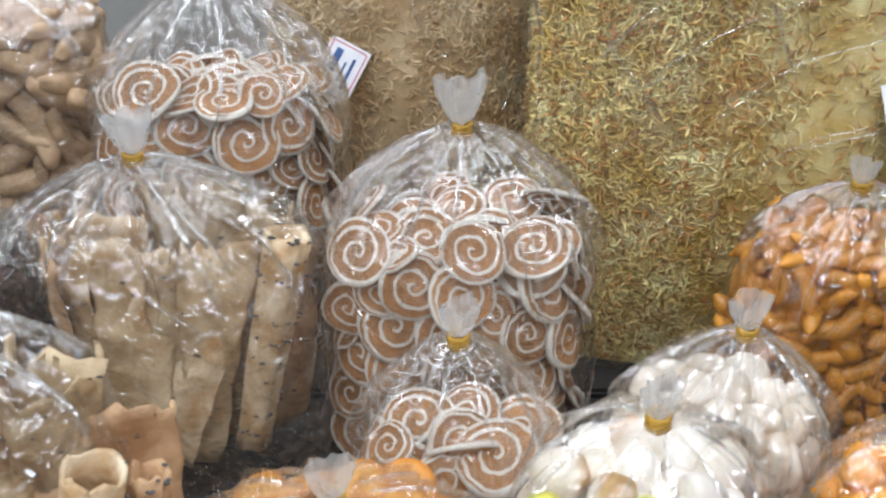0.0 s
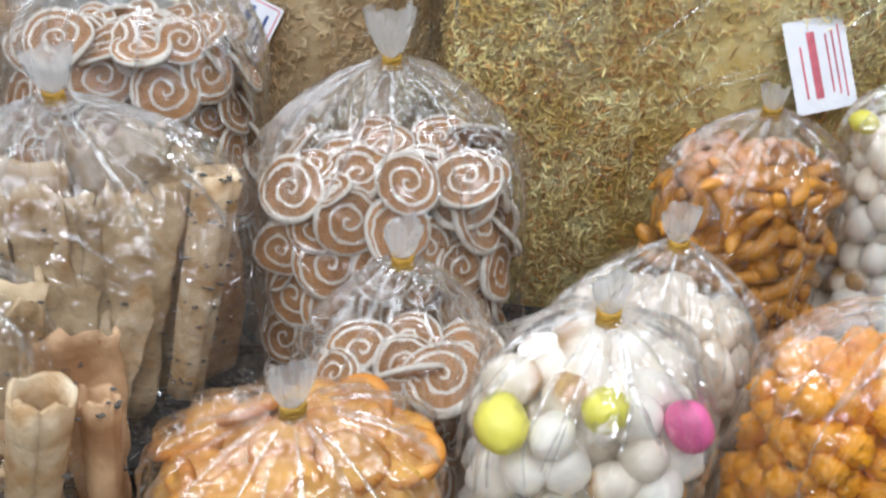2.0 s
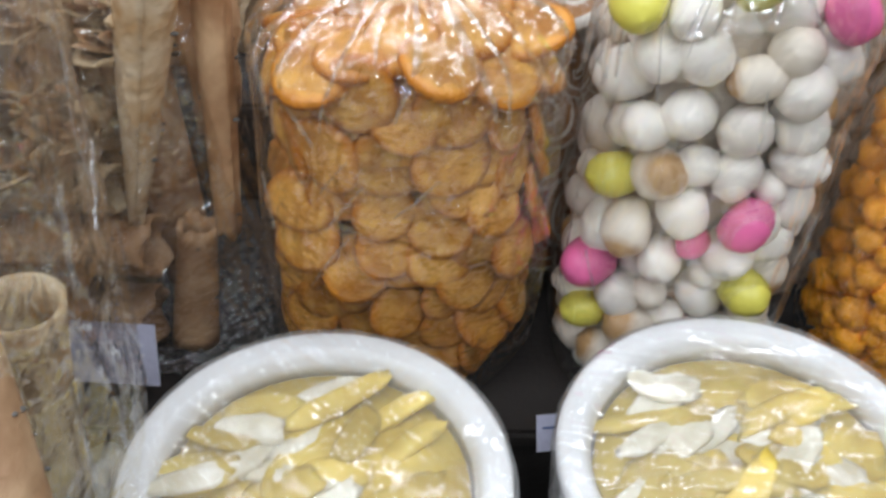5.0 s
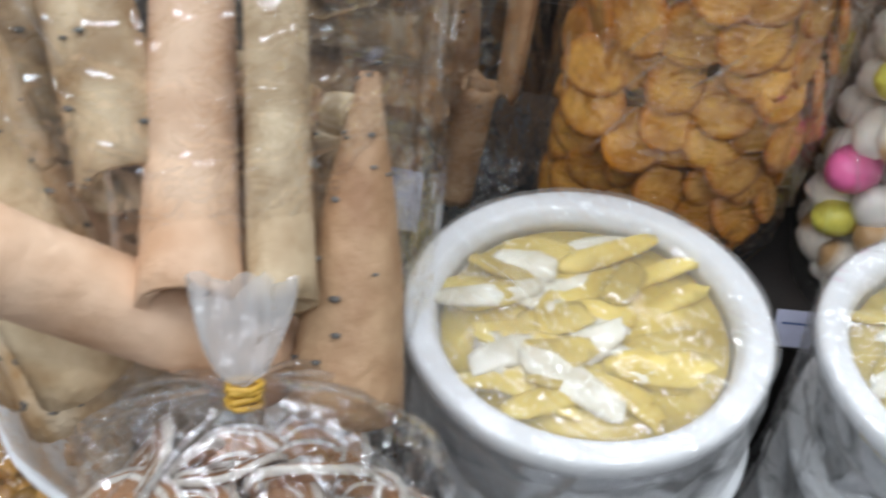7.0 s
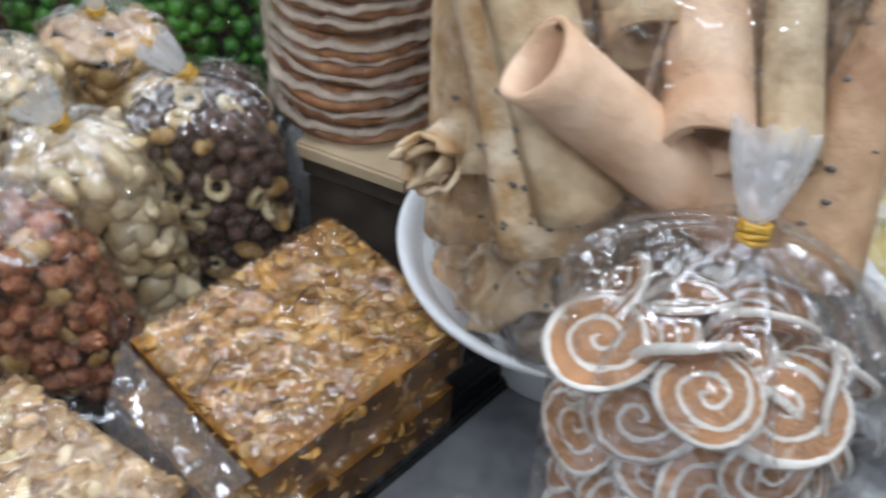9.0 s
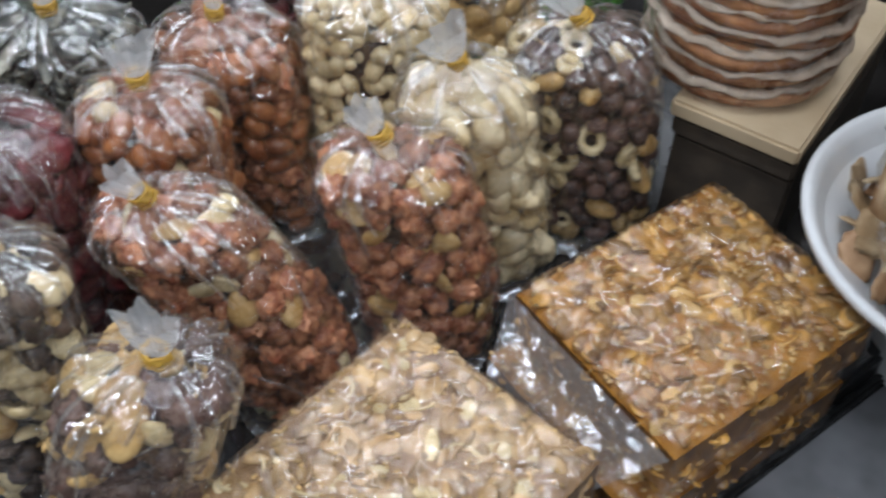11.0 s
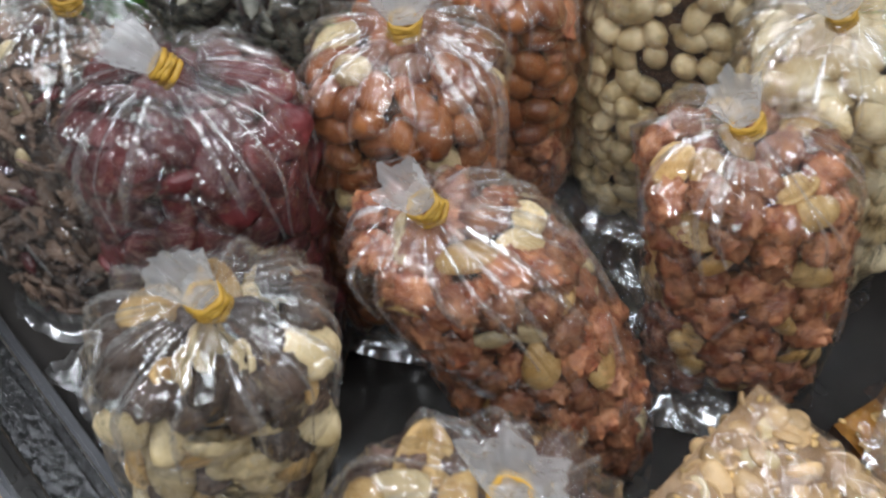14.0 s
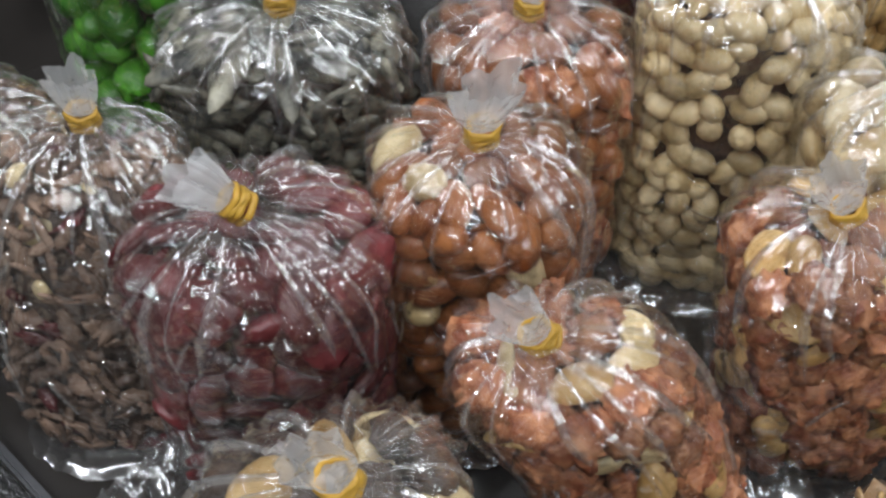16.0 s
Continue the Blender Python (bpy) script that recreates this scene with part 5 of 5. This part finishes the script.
nut_bag("bag_of_nut_halves", "clear tied plastic bag of nut halves and cocoa nuts", (-0.569, -0.158, TRAY), local(0.034, 0.026, 45), 0.072, 0.060, 0.163,
        [(0.24, halves_big, PEANUT), (0.10, halves, PEANUT_PALE), (0.66, coated, COCOA_AND_GAPS)], 0.0118, 0.0062, 111, "nut_half", yaw=45, tail=0.03, tail_w=0.03, fill=0.88, fill_mat=COCOA_AND_GAPS)
nut_bag("bag_of_flower_tea", "clear tied plastic bag of dried flower shreds and pale slices", (-0.778, -0.110, TRAY), local(-0.025, 0.044, 33), 0.078, 0.050, 0.13,
        [(0.91, shreds, TEA), (0.04, halves, PEANUT_PALE), (0.05, shreds, JUJUBE)], 0.0075, 0.0035, 112, "tea_shred", yaw=33, tail=0.03, fill=0.8, keep=280, layers=3)
nut_bag("bag_of_flower_tea", "clear plastic bag of brown dried shreds", (-0.868, -0.080, TRAY), (0, 0), 0.09, 0.055, 0.12, [(0.8, shreds, TEA), (0.2, halves, PEANUT)], 0.0085, 0.0035, 113, "tea_shred", yaw=16, keep=220)
nut_bag("bag_of_sunflower_seeds", "clear tied plastic bag of grey striped sunflower seeds", (-0.772, 0.008, TRAY), (0.005, -0.008), 0.098, 0.070, 0.155, [(1, sunseeds, SUNFLOWER)], 0.0115, 0.0050, 114, "sunflower_seed", yaw=25,
        keep=300, tail=0.02)
for i, (x, y, z) in enumerate(((-0.862, 0.035, TRAY), (-0.715, 0.275, TRAY), (-0.615, 0.315, TRAY))):
    nut_bag("bag_of_green_peas", "clear tied plastic bag of bright green coated peas", (x, y, z), (0, 0), 0.10, 0.075, 0.185, [(1, (peas_big, peas, peas)[i], PEA)], (0.0195, 0.0132, 0.0132)[i], (0.0115, 0.0078, 0.0078)[i], 115 + i, "green_pea", flat=False, keep=200)
nut_bag("bag_of_red_dates", "clear tied plastic bag of dark red dates in a rear row", (-0.728, 0.165, TRAY), (0, 0), 0.09, 0.07, 0.16, [(1, dates, JUJUBE)], 0.0132, 0.0055, 119, "red_date", yaw=30)


# ---- slabs of brittle ----
def brittle(label, pos, yaw, w, l, h, mat, bits, seed, flap=True, lean=(0, 0), nuts=None):
    nuts = nuts or (PEANUT_SLAB, PEANUT_PALE)
    b = new("slab_of_peanut_brittle")
    b.matrix_basis = pose(*pos, lean[0], lean[1], yaw)
    tagged(b, label, "brittle slab", "slabs of peanut brittle")
    rng = np.random.default_rng(seed)
    n = 26
    v = []
    for i in range(n):
        for j in range(n):
            x, y = (i / (n - 1) - 0.5) * w, (j / (n - 1) - 0.5) * l
            e = max(abs(x) / (w / 2), abs(y) / (l / 2))
            v.append((x, y, h - 0.003 * max(0, e - 0.93) / 0.07 + 0.0016 * noise.noise(Vector((x * 90, y * 90, seed)))))
    top = len(v)
    f = grid_faces(n, n, False)
    f = [q[::-1] for q in f]
    ring = [i * n for i in range(n)] + [(n - 1) * n + j for j in range(1, n)] + [i * n + n - 1 for i in range(n - 2, -1, -1)] + [j for j in range(n - 2, 0, -1)]
    for k in ring:
        v.append((v[k][0] * 0.995, v[k][1] * 0.995, 0.0))
    m = len(ring)
    f += [(ring[i], ring[(i + 1) % m], top + (i + 1) % m, top + i) for i in range(m)]
    mesh_object("toffee", v, f, mat, b)
    pv, pf, pm, base = [], [], [], 0
    kinds = halves + halves_big
    count = 0
    shared = {}
    for _ in range(bits):
        on_top = rng.random() < 0.72
        if on_top:
            p = (rng.uniform(-0.45, 0.45) * w, rng.uniform(-0.46, 0.46) * l, h - 0.0014)
            e = Euler((rng.normal(0, 0.45) + (math.pi if rng.random() < 0.4 else 0), rng.normal(0, 0.28), rng.uniform(0, 6.28)))
        else:
            side = int(rng.integers(4))
            q = rng.uniform(-0.48, 0.48)
            p = ((q * w, -l / 2), (q * w, l / 2), (-w / 2, q * l), (w / 2, q * l))[side]
            p = (p[0] * 0.965, p[1] * 0.965, rng.uniform(0.08, 0.85) * h)
            e = Euler(rng.uniform(0, 6.28, 3))
        vi = int(rng.integers(len(kinds)))
        kv, kf, _u = kinds[vi]
        sc = rng.uniform(0.45, 0.78) if on_top else rng.uniform(0.4, 0.6)
        mm = Matrix.Translation(p) @ e.to_matrix().to_4x4() @ Matrix.Diagonal((sc, sc, sc * 0.8, 1))
        if on_top and count < 260:
            key = (vi, int(rng.random() < 0.3))
            if key not in shared:
                ob = mesh_object("peanut_piece", kv, kf, nuts[key[1]], b)
                shared[key] = ob.data
            else:
                ob = new("peanut_piece", shared[key])
                ob.parent = b
            ob.matrix_basis = mm
            count += 1
        else:
            a = np.array(mm)
            pv.append(np.asarray(kv) @ a[:3, :3].T + a[:3, 3])
            pf += [tuple(i + base for i in q) for q in kf]
            base += len(kv)
    ob = mesh_object("peanut_rubble", np.vstack(pv), pf, nuts[0], b)
    ob["kind"] = "stuff"
    sv, sf, base = [], [], 0
    kv, kf, _u = blob(rng, 0.0017, 0.0011, 0.0008, 0.1, 1, 6, 5)
    for _ in range(500):
        p = np.array((rng.uniform(-0.49, 0.49) * w, rng.uniform(-0.49, 0.49) * l, h + 0.0006))
        r = np.array(Euler((0, 0, rng.uniform(0, 6.28))).to_matrix())
        sv.append(kv @ r.T + p)
        sf += [tuple(i + base for i in q) for q in kf]
        base += len(kv)
    ob = mesh_object("sesame_crust", np.vstack(sv), sf, SESAME, b)
    ob["kind"] = "stuff"
    # wrapping: a loose film over the slab with a sealed flap at the front
    c, v = 24, []
    for i in range(c):
        for j in range(c):
            x, y = (i / (c - 1) * 2 - 1), (j / (c - 1) * 2 - 1)
            drop = max(abs(x), abs(y))
            z = h + 0.004 if drop < 0.93 else (h + 0.001 if drop < 0.97 else 0.003)
            z += 0.0016 * noise.noise(Vector((x * 5, y * 5, seed))) + 0.0008 * noise.noise(Vector((x * 16, y * 16, seed)))
            v.append((x * (w / 2 + 0.004), y * (l / 2 + 0.004), z))
    mesh_object("wrapper", v, [q[::-1] for q in grid_faces(c, c, False)], FILM_LOOSE, b, "loose clear film wrapper")
    if flap:
        v = []
        for i in range(20):
            for j in range(8):
                x, t = (i / 19 - 0.5) * w * (1 - 0.35 * j / 7), j / 7
                v.append((x, -l / 2 - 0.004 - 0.03 * t, h * (1 - t) * 0.9 + 0.004 + 0.003 * math.sin(i * 1.7 + 2 * t) * t))
        mesh_object("sealed_flap", v, grid_faces(20, 8, False), DRAPE, b, "folded milky flap of film")
    return b


brittle("lower wrapped slab of golden peanut brittle", (-0.395, 0.066, TRAY + 0.001), -20, 0.120, 0.145, 0.041, BRITTLE, 360, 121, flap=False, nuts=(PEANUT_GOLD, PEANUT))
brittle("wrapped slab of golden peanut brittle on another slab", (-0.391, 0.078, TRAY + 0.050), -20, 0.116, 0.140, 0.036, BRITTLE, 760, 122, nuts=(PEANUT_GOLD, PEANUT))
brittle("lower wrapped slab of pale peanut brittle", (-0.458, -0.092, TRAY + 0.001), -7, 0.122, 0.150, 0.041, BRITTLE_PALE, 300, 123, flap=False)
brittle("wrapped slab of pale peanut brittle on another slab", (-0.456, -0.095, TRAY + 0.050), -7, 0.120, 0.150, 0.036, BRITTLE_PALE, 760, 124, nuts=(PEANUT_SLAB, PEANUT_PALE))

# ---- printed labels ----
tag("paper_tag", "white label with blue print and a red border", pose(-0.083, 0.757, 1.162, 62, 0, 0) @ pose(0, 0, 0, 0, 0, 62), 0.046, 0.034,
    [(0, -0.0145, 0.04, 0.0009, INK_RED), (0, 0.0145, 0.04, 0.0009, INK_RED), (-0.0205, 0, 0.0009, 0.029, INK_RED), (0.0205, 0, 0.0009, 0.029, INK_RED),
     (0.006, 0.0065, 0.02, 0.006, INK_BLUE), (0, -0.002, 0.016, 0.0018, INK_BLUE), (0.0, -0.0075, 0.026, 0.0026, INK_BLUE)], PAPER)
tag("paper_tag", "white label with red print on a sack of floss", pose(0.3105, 0.594, 1.184, 62, 0, 4) @ pose(0, 0, 0, 0, 0, 8), 0.046, 0.064,
        [(0.017, 0, 0.001, 0.05, INK_RED), (0.012, 0, 0.0012, 0.044, INK_RED), (0.007, 0, 0.0012, 0.04, INK_RED), (-0.004, 0, 0.006, 0.046, INK_RED), (-0.013, -0.004, 0.0014, 0.036, INK_RED)], PAPER)
tag("paper_tag", "lilac paper label in the foot of a wafer bag", pose(-0.205, 0.293, 0.932, 72, 0, -4), 0.05, 0.036, [(0, 0.006, 0.036, 0.001, PAPER), (0, 0.0, 0.036, 0.001, PAPER)], PAPER_LILAC)
tag("paper_tag", "small pale label between two tubs", pose(0.022, 0.25, 0.925, 66, 0, 6), 0.02, 0.02, [(0, 0.003, 0.014, 0.001, INK_BLUE)], PAPER_LILAC)

def crumpled_film(label, pos, yaw, w, l, seed, rise=0.012):
    c, v = 26, []
    for i in range(c):
        for j in range(c):
            x, y = i / (c - 1) - 0.5, j / (c - 1) - 0.5
            q = Vector((x * 4, y * 4, seed))
            v.append((x * w + 0.006 * noise.noise(q * 1.7), y * l + 0.006 * noise.noise(q * 1.9), 0.002 + rise * abs(noise.noise(q)) + 0.5 * rise * abs(noise.noise(q * 2.7))))
    ob = mesh_object("crumpled_film", v, grid_faces(c, c, False), CRUMPLE)
    ob.matrix_basis = pose(*pos, 0, 0, yaw)
    tagged(ob, label, "plastic film")


crumpled_film("loose crumpled clear film lying on the steel tray", (-0.590, 0.045, TRAY), 30, 0.10, 0.15, 3)
crumpled_film("loose clear film on the tray by the rim", (-0.722, -0.138, TRAY), -10, 0.07, 0.05, 7, rise=0.012)
crumpled_film("loose crumpled clear film between the tubs and the dish", (-0.235, 0.02, TRAY), 15, 0.10, 0.12, 9)

# ---- floor tiles ----
shared = None
for i in range(-6, 8):
    for j in range(-6, 5):
        if shared is None:
            ob = part("tile", box_bm(-0.094, 0.094, -0.094, 0.094, -0.006, 0.0, 0.002), TILE, floor)
            shared = ob.data
        else:
            ob = new("tile", shared)
            ob.parent = floor
        ob.matrix_basis = pose(-1.144, -0.18, 0, 0, 0, -9) @ pose((i + 0.5) * 0.2, (j + 0.5) * 0.2, 0)
